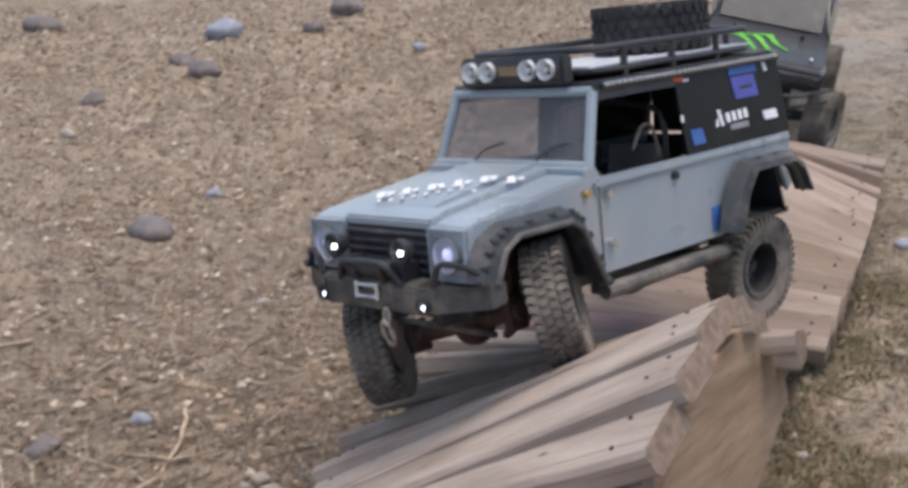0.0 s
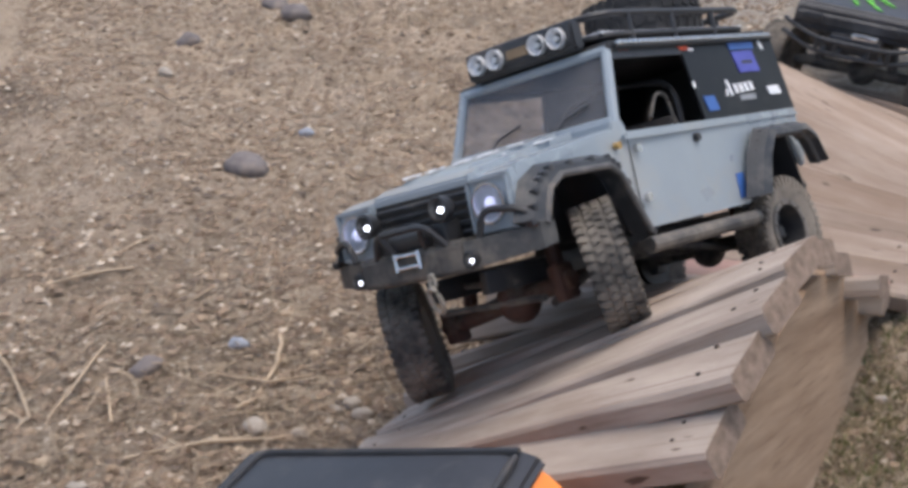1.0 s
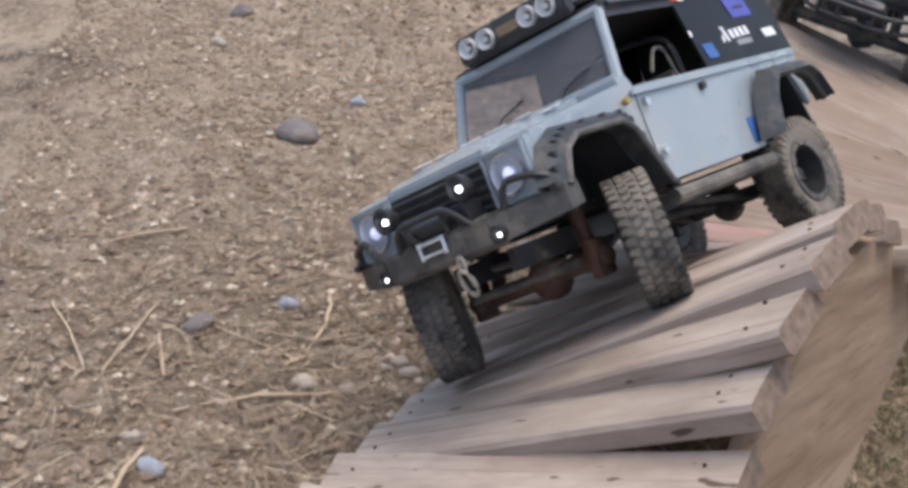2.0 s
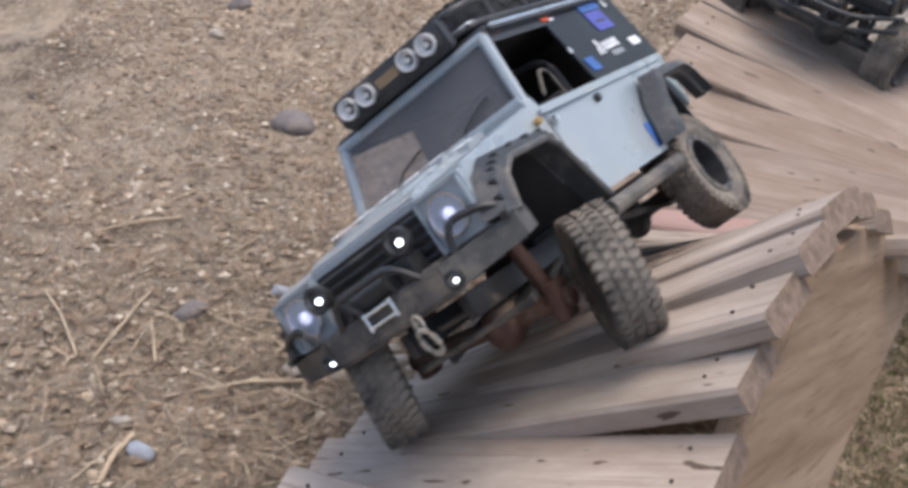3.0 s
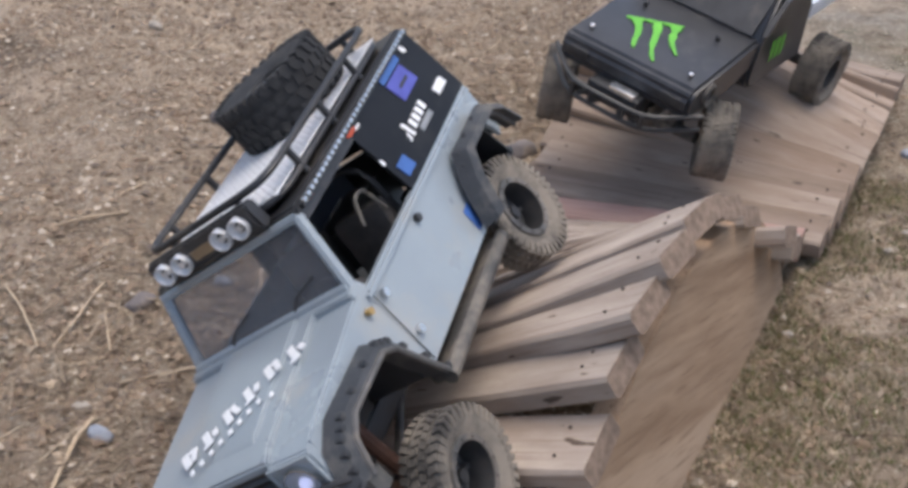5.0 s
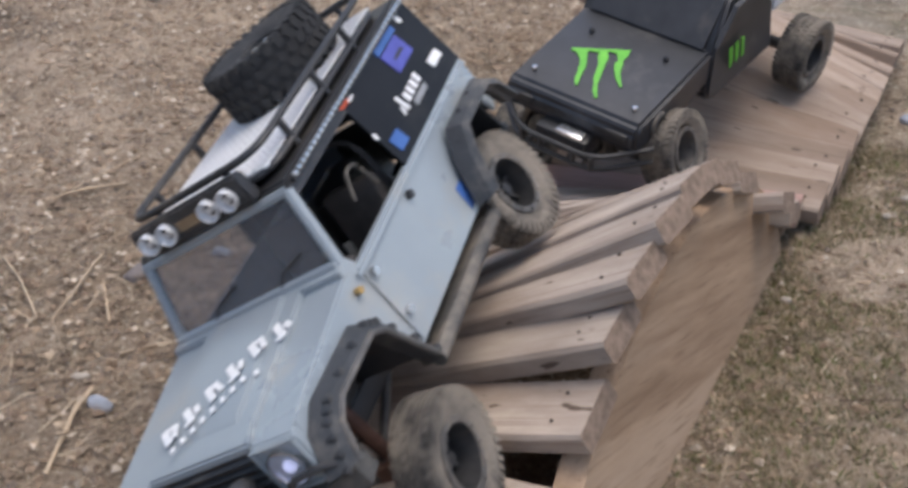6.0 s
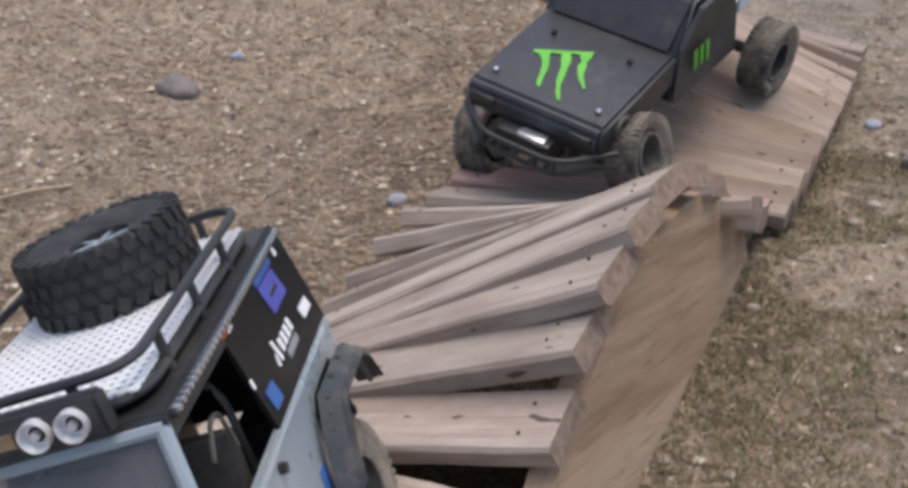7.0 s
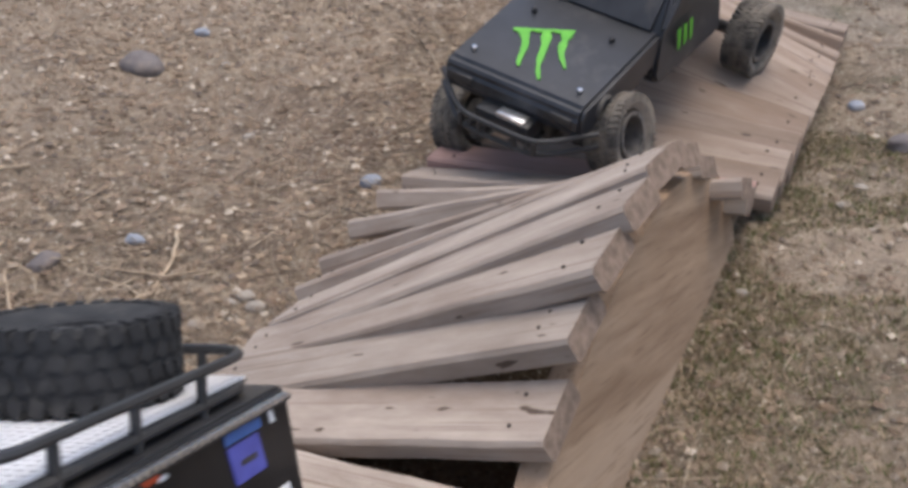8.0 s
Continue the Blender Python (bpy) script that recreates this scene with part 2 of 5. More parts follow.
RING = material("clamp_ring", (0.07, 0.068, 0.066), (0.13, 0.125, 0.12), 60, 0.55, 0.2, 0.1, dirt=(0.22, 0.185, 0.15), dirt_amount=0.4, dirt_scale=40)
CHROME = material("bright_metal", (0.6, 0.6, 0.6), (0.75, 0.75, 0.76), 40, 0.22, 0.9, 0.02)
LAMP = material("lamp_bowl", (0.62, 0.62, 0.63), (0.8, 0.8, 0.8), 120, 0.3, 0.4, 0.05)
WHITE = material("white_metal", (0.74, 0.74, 0.75), (0.84, 0.84, 0.85), 40, 0.35, 0.1, 0.05)
DECAL_WHITE = material("white_decal", (0.72, 0.73, 0.74), (0.8, 0.8, 0.8), 60, 0.5, 0, 0)
DECAL_BLUE = material("blue_decal", (0.06, 0.065, 0.30), (0.09, 0.1, 0.42), 60, 0.5, 0, 0)
DECAL_SKY = material("sky_blue_decal", (0.035, 0.10, 0.30), (0.05, 0.14, 0.42), 60, 0.5, 0, 0)
DECAL_RED = material("red_decal", (0.6, 0.06, 0.02), (0.7, 0.12, 0.03), 60, 0.5, 0, 0)
DECAL_GREY = material("grey_decal", (0.2, 0.21, 0.22), (0.28, 0.29, 0.3), 60, 0.5, 0, 0)
GREEN = material("green_decal", (0.08, 0.36, 0.025), (0.14, 0.5, 0.04), 60, 0.5, 0, 0)
ORANGE = material("orange_paint", (0.75, 0.2, 0.015), (0.82, 0.25, 0.03), 20, 0.35, 0, 0.02, coat=0.2)
SATIN = material("satin_black_paint", (0.02, 0.021, 0.024), (0.034, 0.035, 0.04), 25, 0.38, 0, 0.04, dirt=(0.09, 0.085, 0.08), dirt_amount=0.22, dirt_scale=18)
PALE_GREY = material("pale_grey_panel", (0.55, 0.58, 0.62), (0.66, 0.69, 0.73), 20, 0.45, 0, 0.02)
RUST = material("red_brown_axle", (0.06, 0.028, 0.02), (0.11, 0.055, 0.04), 60, 0.7, 0.2, 0.2, dirt=(0.15, 0.12, 0.09), dirt_amount=0.4, dirt_scale=40)
SEAT = material("dark_interior", (0.03, 0.03, 0.032), (0.065, 0.06, 0.058), 60, 0.7, 0, 0.1)
NAIL = material("rusty_nail", (0.03, 0.022, 0.018), (0.06, 0.04, 0.03), 90, 0.8, 0.3, 0)
# the screen's part-opaque grey stands in for sky reflected in the glass
GLASS = glass("sky_sheen_screen", (0.5, 0.5, 0.52), 0.08, 0.86)
LENS = glass("lamp_lens", (0.9, 0.92, 1.0), 0.3, 0.9)
LED = glow("white_led", (0.86, 0.9, 1.0), 3.0)
HEADLED = glow("dim_headlamp_led", (0.72, 0.74, 1.0), 0.32)


# ---- mesh tools ----
def link(name, bm, mat, parent=None, label="", smooth=0.0):
    me = bpy.data.meshes.new(name)
    bmesh.ops.recalc_face_normals(bm, faces=bm.faces)
    bm.to_mesh(me)
    bm.free()
    me.materials.append(mat)
    if smooth:
        me.shade_smooth()
        me.set_sharp_from_angle(angle=radians(smooth))
    ob = new(name, me)
    if parent:
        ob.parent = parent
    if label:
        tagged(ob, label)
    return ob


def part(name, bm, mat, parent, label="", smooth=35.0):
    return link(name, bm, mat, parent, label, smooth)


def box(bm, c, s, m=None, bevel=0.0):
    mat = Matrix.Translation(c) @ (m or Matrix()) @ Matrix.Diagonal((*s, 1))
    vs = bmesh.ops.create_cube(bm, size=1, matrix=mat)["verts"]
    if bevel:
        es = {e for v in vs for e in v.link_edges}
        bmesh.ops.bevel(bm, geom=list(es), offset=bevel, segments=2, affect="EDGES", profile=0.6)
    return bm


def prism(bm, pts, y0, y1, bevel=0.0):
    """A polygon in x and z, pulled from y0 to y1. y0 and y1 may be functions of z."""
    f0 = y0 if callable(y0) else (lambda z: y0)
    f1 = y1 if callable(y1) else (lambda z: y1)
    a = [bm.verts.new((x, f0(z), z)) for x, z in pts]
    b = [bm.verts.new((x, f1(z), z)) for x, z in pts]
    k = len(pts)
    faces = [bm.faces.new(a[::-1]), bm.faces.new(b)]
    for i in range(k):
        faces.append(bm.faces.new((a[i], a[(i + 1) % k], b[(i + 1) % k], b[i])))
    if bevel:
        es = {e for f in faces for e in f.edges}
        bmesh.ops.bevel(bm, geom=list(es), offset=bevel, segments=2, affect="EDGES")
    return bm


def tube(bm, pts, r, n=8, closed=False):
    pts = [Vector(p) for p in pts]
    rings = []
    k = len(pts)
    for i, p in enumerate(pts):
        a = pts[(i - 1) % k] if closed or i else p
        b = pts[(i + 1) % k] if closed or i < k - 1 else p
        d = (b - a).normalized()
        s = d.cross(Vector((0, 0, 1)) if abs(d.z) < 0.9 else Vector((1, 0, 0))).normalized()
        u = s.cross(d)
        rings.append([bm.verts.new(p + r * (math.cos(q) * s + math.sin(q) * u)) for q in (2 * math.pi * j / n for j in range(n))])
    for i in range(k if closed else k - 1):
        x, y = rings[i], rings[(i + 1) % k]
        for j in range(n):
            bm.faces.new((x[j], x[(j + 1) % n], y[(j + 1) % n], y[j]))
    if not closed:
        bm.faces.new(rings[0][::-1]), bm.faces.new(rings[-1])
    return bm


def rounded(pts, r=0.01, n=4):
    """The corners of a path of points, rounded."""
    pts = [Vector(p) for p in pts]
    out = [pts[0]]
    for a, b, c in zip(pts, pts[1:], pts[2:]):
        p, q = b + (a - b).normalized() * r, b + (c - b).normalized() * r
        out += [(1 - t) ** 2 * p + 2 * t * (1 - t) * b + t * t * q for t in (i / n for i in range(n + 1))]
    return out + [pts[-1]]


def lathe(bm, profile, n=40, m=None, caps=True):
    """A profile of (radius, y) turned about y: capped at both ends, or closed on itself."""
    m = m or Matrix()
    rings = [[bm.verts.new(m @ Vector((r * math.cos(q), y, r * math.sin(q)))) for q in (2 * math.pi * j / n for j in range(n))] for r, y in profile]
    for a, b in zip(rings, rings[1:] if caps else rings[1:] + rings[:1]):
        for j in range(n):
            bm.faces.new((a[j], a[(j + 1) % n], b[(j + 1) % n], b[j]))
    if caps:
        for ring in (rings[0], rings[-1]):
            bm.faces.new(ring)
    return bm


def disc(bm, c, r, depth, m=None, n=16):
    """A short cylinder, its axis along x before m."""
    bmesh.ops.create_cone(bm, cap_ends=True, segments=n, radius1=r, radius2=r, depth=depth,
                          matrix=Matrix.Translation(c) @ (m or Matrix()) @ pose(0, 0, 0, 0, 90, 0))
    return bm


B = bmesh.new


# ---- ground ----
LATTICE = {}


def value_noise(x, y, cell, seed):
    """Smooth noise of -1 to 1 on a lattice of that cell."""
    if seed not in LATTICE:
        LATTICE[seed] = np.random.RandomState(seed).rand(256, 256) * 2 - 1
    g = LATTICE[seed]
    u, v = x / cell, y / cell
    i, j = np.floor(u).astype(int), np.floor(v).astype(int)
    a, b = u - i, v - j
    a, b = a * a * (3 - 2 * a), b * b * (3 - 2 * b)
    i0, i1, j0, j1 = i % 256, (i + 1) % 256, j % 256, (j + 1) % 256
    return (g[i0, j0] * (1 - a) + g[i1, j0] * a) * (1 - b) + (g[i0, j1] * (1 - a) + g[i1, j1] * a) * b


BRIDGE_O, BRIDGE_ANGLE = Vector((0.20, 0.75, 0.0)), math.atan2(-0.394, 0.919)
AHEAD = Vector((0.394, 0.919, 0)).normalized()
ASIDE = Vector((-AHEAD.y, AHEAD.x, 0))


def at(u, v, z=0.0):
    """A place by its metres along the boards, across them to the low side, and up."""
    return BRIDGE_O + u * AHEAD + v * ASIDE + Vector((0, 0, z))


def height(x, y):
    x, y = np.asarray(x, float), np.asarray(y, float)
    z = 0.016 * value_noise(x + 40, y + 7, 0.6, 3) + 0.009 * value_noise(x + 40, y + 7, 0.16, 4)
    rough = 0.65 + 0.5 * value_noise(x + 40, y + 7, 0.35, 9)
    z += rough * (0.006 * value_noise(x + 40, y + 7, 0.05, 5) + 0.005 * value_noise(x + 40, y + 7, 0.021, 6) + 0.0058 * value_noise(x + 40, y + 7, 0.013, 7))
    along = (x - BRIDGE_O.x) * AHEAD.x + (y - BRIDGE_O.y) * AHEAD.y
    across = (x - BRIDGE_O.x) * ASIDE.x + (y - BRIDGE_O.y) * ASIDE.y
    near = np.clip(1 - np.maximum(np.abs(across - 0.15) - 0.2, 0) / 0.2, 0, 1)
    z = z * (1 - 0.75 * near) - 0.006 * near
    z += 0.05 * np.clip((y - 1.7) / 1.6, 0, 1) ** 2 * (x < 5) + 0.03 * np.exp(-((x + 0.75) ** 2 / 0.06 + (y - 1.62) ** 2 / 0.02))
    return z


def graded(lo, hi, step, far):
    a = list(np.arange(lo, hi, step))
    s, v = step, a[-1]
    while v < far:
        s *= 1.35
        v += s
        a.append(v)
    s, v = step, a[0]
    while v > -far:
        s *= 1.35
        v -= s
        a.insert(0, v)
    return np.array(a)


def sheet():
    xs, ys = graded(-1.0, 1.0, 0.0055, 300), graded(-0.1, 2.5, 0.0055, 300)
    X, Y = np.meshgrid(xs, ys, indexing="ij")
    Z = height(X, Y) * np.exp(-np.maximum(np.hypot(X, Y - 1) - 3, 0) / 3)
    nx, ny = X.shape
    me = bpy.data.meshes.new("ground")
    idx = np.arange(nx * ny).reshape(nx, ny)
    quads = np.stack([idx[:-1, :-1], idx[1:, :-1], idx[1:, 1:], idx[:-1, 1:]], -1).reshape(-1, 4)
    me.vertices.add(nx * ny)
    me.vertices.foreach_set("co", np.stack([X, Y, Z], -1).astype(np.float32).ravel())
    me.loops.add(quads.size)
    me.loops.foreach_set("vertex_index", quads.ravel().astype(np.int32))
    me.polygons.add(len(quads))
    me.polygons.foreach_set("loop_start", np.arange(0, quads.size, 4, dtype=np.int32))
    me.update(calc_edges=True)
    me.shade_smooth()
    me.materials.append(EARTH)
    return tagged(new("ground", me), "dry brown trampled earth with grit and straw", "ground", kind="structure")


sheet()


def zg(x, y):
    return float(height(x, y))


# ---- the board bridge ----
def plank_mesh(length, width, thick, seed, skew=0.0):
    """A sawn board along x with worn edges, its top at z 0."""
    rnd = random.Random(seed)
    bm = B()
    n = 7
    rings = []
    for i in range(n + 1):
        x = length * (i / n - 0.5) + (0.002 * rnd.uniform(-1, 1) if 0 < i < n else 0)
        k = skew if i == 0 else 0.0
        w0, w1 = width / 2 + rnd.uniform(-1, 1) * 0.0008, width / 2 + rnd.uniform(-1, 1) * 0.0008
        h = rnd.uniform(-1, 1) * 0.0005
        e = 0.0022 + rnd.uniform(0, 1) * 0.001
        rings.append([bm.verts.new(p) for p in ((x - k * w0, -w0, h - e), (x - k * w0, -w0 + e, h), (x + k * w1, w1 - e, h), (x + k * w1, w1, h - e),
                                                (x + k * w1, w1, -thick + e), (x + k * w1, w1 - e, -thick), (x - k * w0, -w0 + e, -thick), (x - k * w0, -w0, -thick + e))])
    for a, b in zip(rings, rings[1:]):
        for j in range(8):
            bm.faces.new((a[j], b[j], b[(j + 1) % 8], a[(j + 1) % 8]))
    for f in (bm.faces.new(rings[0]), bm.faces.new(rings[-1][::-1])):
        f.material_index = 1
    bmesh.ops.recalc_face_normals(bm, faces=bm.faces)
    me = bpy.data.meshes.new("plank")
    bm.to_mesh(me)
    bm.free()
    me.materials.append(WOOD)
    me.materials.append(END_GRAIN)
    return me


bridge = tagged(new("plank_bridge"), "low twisting crawler bridge of weathered wooden boards", "bridge")


def plank(low, high, tilt, width=0.056, thick=0.0185, seed=0, nails=True):
    """A board from its low end to its high end (places of the top's middle line), its top tilted by degrees about its length."""
    low, high = Vector(low), Vector(high)
    d = high - low
    x = d.normalized()
    y = Vector((0, 0, 1)).cross(x).normalized()
    q = Matrix.Rotation(radians(tilt), 3, x)
    y = q @ y
    z = x.cross(y)
    m = Matrix.Translation((low + high) / 2) @ Matrix((x, y, z)).transposed().to_4x4()
    flat_d = Vector((d.x, d.y, 0)).normalized()
    turn = flat_d.cross(ASIDE if flat_d.dot(ASIDE) > 0 else -ASIDE).z
    ob = new("plank", plank_mesh(d.length, width, thick, seed, -turn))
    ob.parent = bridge
    ob.matrix_basis = m
    if nails:
        rnd = random.Random(seed + 100)
        for s, off in ((1, -0.22), (1, 0.2), (-1, -0.2), (-1, 0.22)):
            bm = B()
            bmesh.ops.create_cone(bm, cap_ends=True, segments=9, radius1=0.0015, radius2=0.0013, depth=0.002)
            nail = link("nail", bm, NAIL, ob)
            nail.location = (s * (d.length / 2 - 0.018 - rnd.uniform(0, 0.01)), width * (off + rnd.uniform(-0.1, 0.1)), 0.0)
    return ob


def arch(name, profile, v0, v1, lean, mat, label):
    """A side slab on edge under the board ends, with an arched top."""
    bm = B()
    f = [bm.verts.new(at(u, v0 + lean * z, z)) for u, z in profile]
    g = [bm.verts.new(at(u, v1 + lean * z, z)) for u, z in profile]
    k = len(profile)
    fs = [bm.faces.new(f), bm.faces.new(g[::-1])]
    for i in range(k):
        fs.append(bm.faces.new((f[i], g[i], g[(i + 1) % k], f[(i + 1) % k])))
    bmesh.ops.bevel(bm, geom=[e for e in bm.edges if len(e.link_faces) == 2 and abs(e.calc_face_angle(0)) > 1.2], offset=0.006, segments=3, affect="EDGES")
    ob = part(name, bm, mat, bridge, label)
    # the mesh's own axes follow the slab, so that the grain runs along it
    frame_m = Matrix.Translation(BRIDGE_O) @ Matrix((AHEAD, ASIDE, Vector((0, 0, 1)))).transposed().to_4x4()
    ob.data.transform(frame_m.inverted())
    ob.matrix_basis = frame_m
    return ob


RIGHT_ARCH = [(-0.50, -0.012), (0.212, -0.012)] + [(-0.075 + 0.285 * math.sin(a), 0.160 * math.cos(a)) for a in (radians(d) for d in range(88, -37, -6))] + [(-0.262, 0.125), (-0.30, 0.104), (-0.36, 0.068), (-0.43, 0.032), (-0.50, 0.008)]
arch("side_slab", RIGHT_ARCH, -0.003, 0.017, 0.13, SLAB, "arched brown wooden side slab with diagonal grain")
# near fan: the boards' low ends lie on the ground, the high ends on the arch: (u low, u high, z high, tilt)
NEAR_FAN = [(-0.385, -0.475, 0.045, 14), (-0.338, -0.415, 0.068, 18), (-0.292, -0.350, 0.103, 20), (-0.2472, -0.2807, 0.1437, 18.3),
            (-0.2027, -0.2376, 0.1858, 11.5), (-0.1565, -0.206, 0.2167, 8.9), (-0.1393, -0.1595, 0.2327, -1.1), (-0.098, -0.0985, 0.229, -7),
            (-0.048, -0.040, 0.211, -16), (0.004, 0.024, 0.183, -22), (0.068, 0.088, 0.145, -26), (0.128, 0.145, 0.103, -25), (0.18, 0.198, 0.064, -16), (0.232, 0.252, 0.038, -4)]
for i, (ul, uh, zh, tilt) in enumerate(NEAR_FAN):
    board = plank(at(ul, 0.312 + 0.006 * math.sin(7 * i), 0.026 + 0.0015 * (i % 3)), at(uh, (0.012 if i < 11 else -0.012) + 0.004 * math.sin(5 * i), zh), tilt, 0.051, seed=i)
    if i == len(NEAR_FAN) - 1:
        board.data.materials[0] = RED_WOOD
        tagged(board, "reddish stained wooden board")
# far fan: low ends on the near camera's side, high ends on the far arch: (u low, u high, z high, tilt)
FAR_FAN = [(0.288, 0.300, 0.028, 3), (0.322, 0.348, 0.034, 9), (0.362, 0.390, 0.047, 17), (0.405, 0.432, 0.082, 20), (0.456, 0.474, 0.122, 15),
           (0.508, 0.532, 0.147, 7), (0.556, 0.592, 0.156, -1), (0.606, 0.650, 0.148, -9), (0.657, 0.704, 0.124, -16), (0.706, 0.752, 0.088, -18), (0.752, 0.795, 0.056, -12)]
for i, (ul, uh, zh, tilt) in enumerate(FAR_FAN):
    board = plank(at(ul, -0.026 + 0.007 * math.sin(6 * i), 0.033 + 0.002 * (i % 2)), at(uh, 0.318 + 0.005 * math.sin(4 * i), zh), -1.25 * tilt - 3, 0.0565, 0.020, seed=40 + i)
    board.data.materials[0] = FAR_WOOD
LEFT_ARCH = [(0.29, -0.01), (0.82, -0.01), (0.82, 0.005), (0.77, 0.04), (0.715, 0.085), (0.66, 0.113), (0.595, 0.126), (0.54, 0.119), (0.49, 0.098), (0.44, 0.06), (0.40, 0.03), (0.36, 0.012), (0.29, 0.004)]
arch("side_slab", LEFT_ARCH, 0.275, 0.305, -0.05, SLAB, "arched brown wooden side slab")
for name, u0, u1, v in (("runner", -0.45, 0.3, 0.285), ("runner", 0.25, 0.80, 0.02)):
    bm = B()
    box(bm, (0, 0, 0), (u1 - u0, 0.03, 0.02), None, 0.003)
    ob = part(name, bm, SLAB, bridge, "low wooden runner under the board ends")
    ob.matrix_basis = Matrix.Translation(at((u0 + u1) / 2, v, -0.004)) @ Matrix((AHEAD, ASIDE, Vector((0, 0, 1)))).transposed().to_4x4()


# ---- wheels ----
def tyre_mesh(bm, r=0.052, w=0.042, lugs=42, m=None, hole=0.026, proud=0.05):
    m = m or Matrix()
    h = w / 2
    lathe(bm, [(hole, -h * 0.72), (r * 0.78, -h), (r * 0.9, -h * 0.96), (r * 0.95, -h * 0.8), (r * 0.955, 0), (r * 0.95, h * 0.8), (r * 0.9, h * 0.96), (r * 0.78, h), (hole, h * 0.72)], 44, m, False)
    for i in range(lugs):
        for k, (y, wid, off) in enumerate(((-h * 0.76, h * 0.42, 0), (-h * 0.24, h * 0.34, 0.5), (h * 0.24, h * 0.34, 0), (h * 0.76, h * 0.42, 0.5))):
            a = 2 * math.pi * (i + off) / lugs
            mm = m @ Matrix.Rotation(-a, 4, "Y") @ Matrix.Translation((r * 0.965, y, 0)) @ Matrix.Rotation(radians(18 if k % 2 else -18), 4, "X")
            bmesh.ops.create_cube(bm, size=1, matrix=mm @ Matrix.Diagonal((r * proud, wid, 2 * math.pi * r / lugs * 0.62, 1)))
        for s in (-1, 1):
            a = 2 * math.pi * (i + (0 if s < 0 else 0.5)) / lugs
            mm = m @ Matrix.Rotation(-a, 4, "Y") @ Matrix.Translation((r * 0.88, s * h * 0.97, 0))
            bmesh.ops.create_cube(bm, size=1, matrix=mm @ Matrix.Diagonal((r * 0.16, h * 0.14, 2 * math.pi * r / lugs * 0.5, 1)))
    return bm


def rim_mesh(bm, r=0.028, w=0.036, m=None, holes=8):
    """A deep dish with spokes at its bottom."""
    m = m or Matrix()
    h = w / 2
    lathe(bm, [(r * 0.3, -h * 0.3), (r * 0.62, -h * 0.7), (r * 0.78, -h * 0.6), (r * 0.86, h * 0.9), (r * 0.96, h * 0.9), (r * 0.96, -h), (r * 0.8, -h)], 28, m)
    disc(bm, m @ Vector((0, -h * 0.1, 0)), r * 0.2, 0.008, m.to_3x3().to_4x4() @ pose(0, 0, 0, 0, 0, 90), 10)
    for i in range(6):
        a = 2 * math.pi * i / 6
        box(bm, (0, 0, 0), (r * 0.5, h * 0.3, r * 0.13), m @ Matrix.Rotation(-a, 4, "Y") @ Matrix.Translation((r * 0.52, -h * 0.45, 0)))
    return bm


def ring_mesh(bm, r, w, m=None, holes=12):
    """The clamp ring on the rim's lip, with its bolts."""
    m = m or Matrix()
    h = w / 2
    lathe(bm, [(r * 0.86, h * 0.85), (r * 0.87, h * 1.0), (r * 1.05, h * 1.0), (r * 1.07, h * 0.85)], 28, m, False)
    for i in range(holes):
        mm = m @ Matrix.Rotation(-2 * math.pi * i / holes, 4, "Y") @ Matrix.Translation((r * 0.96, h * 1.02, 0))
        bmesh.ops.create_icosphere(bm, subdivisions=1, radius=r * 0.06, matrix=mm)
    return bm


def wheel(parent, name, x, side, z, r=0.052, w=0.042, y=0.082, rim=RIM, tyre=TYRE):
    t = part(name, tyre_mesh(B(), r, w), tyre, parent, "muddy lugged rubber crawler tyre")
    rm = part("rim", rim_mesh(B(), r * 0.54, w * 0.86, pose(0, 0, 0, 0, 0, 0 if side > 0 else 180)), rim, t, "dark deep-dish rim" if rim is RIM else "bright metal rim")
    part("beadlock_ring", ring_mesh(B(), r * 0.54, w * 0.86, pose(0, 0, 0, 0, 0, 0 if side > 0 else 180)), RING, t, "dusty grey clamp ring")
    t.matrix_basis = pose(x, side * y, z)
    t["rest"] = (x, side * y, z)
    return t


# ---- the grey off-roader ----
car = tagged(new("model_offroader"), "grey-blue radio-controlled off-roader with black hardtop and roof rack", "model car")
FX, RX, AZ, KING = 0.118, -0.149, 0.036, 0.066


def flank(z):
    """Half width of the body at a height: straight below the waist, leaning in above it."""
    return 0.084 if z <= 0.138 else 0.084 - (z - 0.138) * 0.16


def both(bm, make):
    for s in (1, -1):
        make(bm, s)
    return bm


# lower body: sides with cut wheel arches, bonnet, front, rear, floor
SIDE = [(0.176, 0.092), (0.168, 0.088), (0.160, 0.112), (0.148, 0.119), (0.098, 0.119), (0.088, 0.112), (0.066, 0.068), (-0.100, 0.068), (-0.110, 0.085), (-0.118, 0.112),
        (-0.130, 0.121), (-0.178, 0.121), (-0.190, 0.112), (-0.200, 0.088), (-0.206, 0.092), (-0.206, 0.138), (0.056, 0.138), (0.06, 0.140), (0.176, 0.127)]
bm = B()
for s in (1, -1):
    prism(bm, SIDE, (lambda z, s=s: s * (flank(z) - 0.004)), (lambda z, s=s: s * flank(z)))
body = part("body", bm, PAINT, car, "grey-blue painted body with straight door sides")
bm = B()
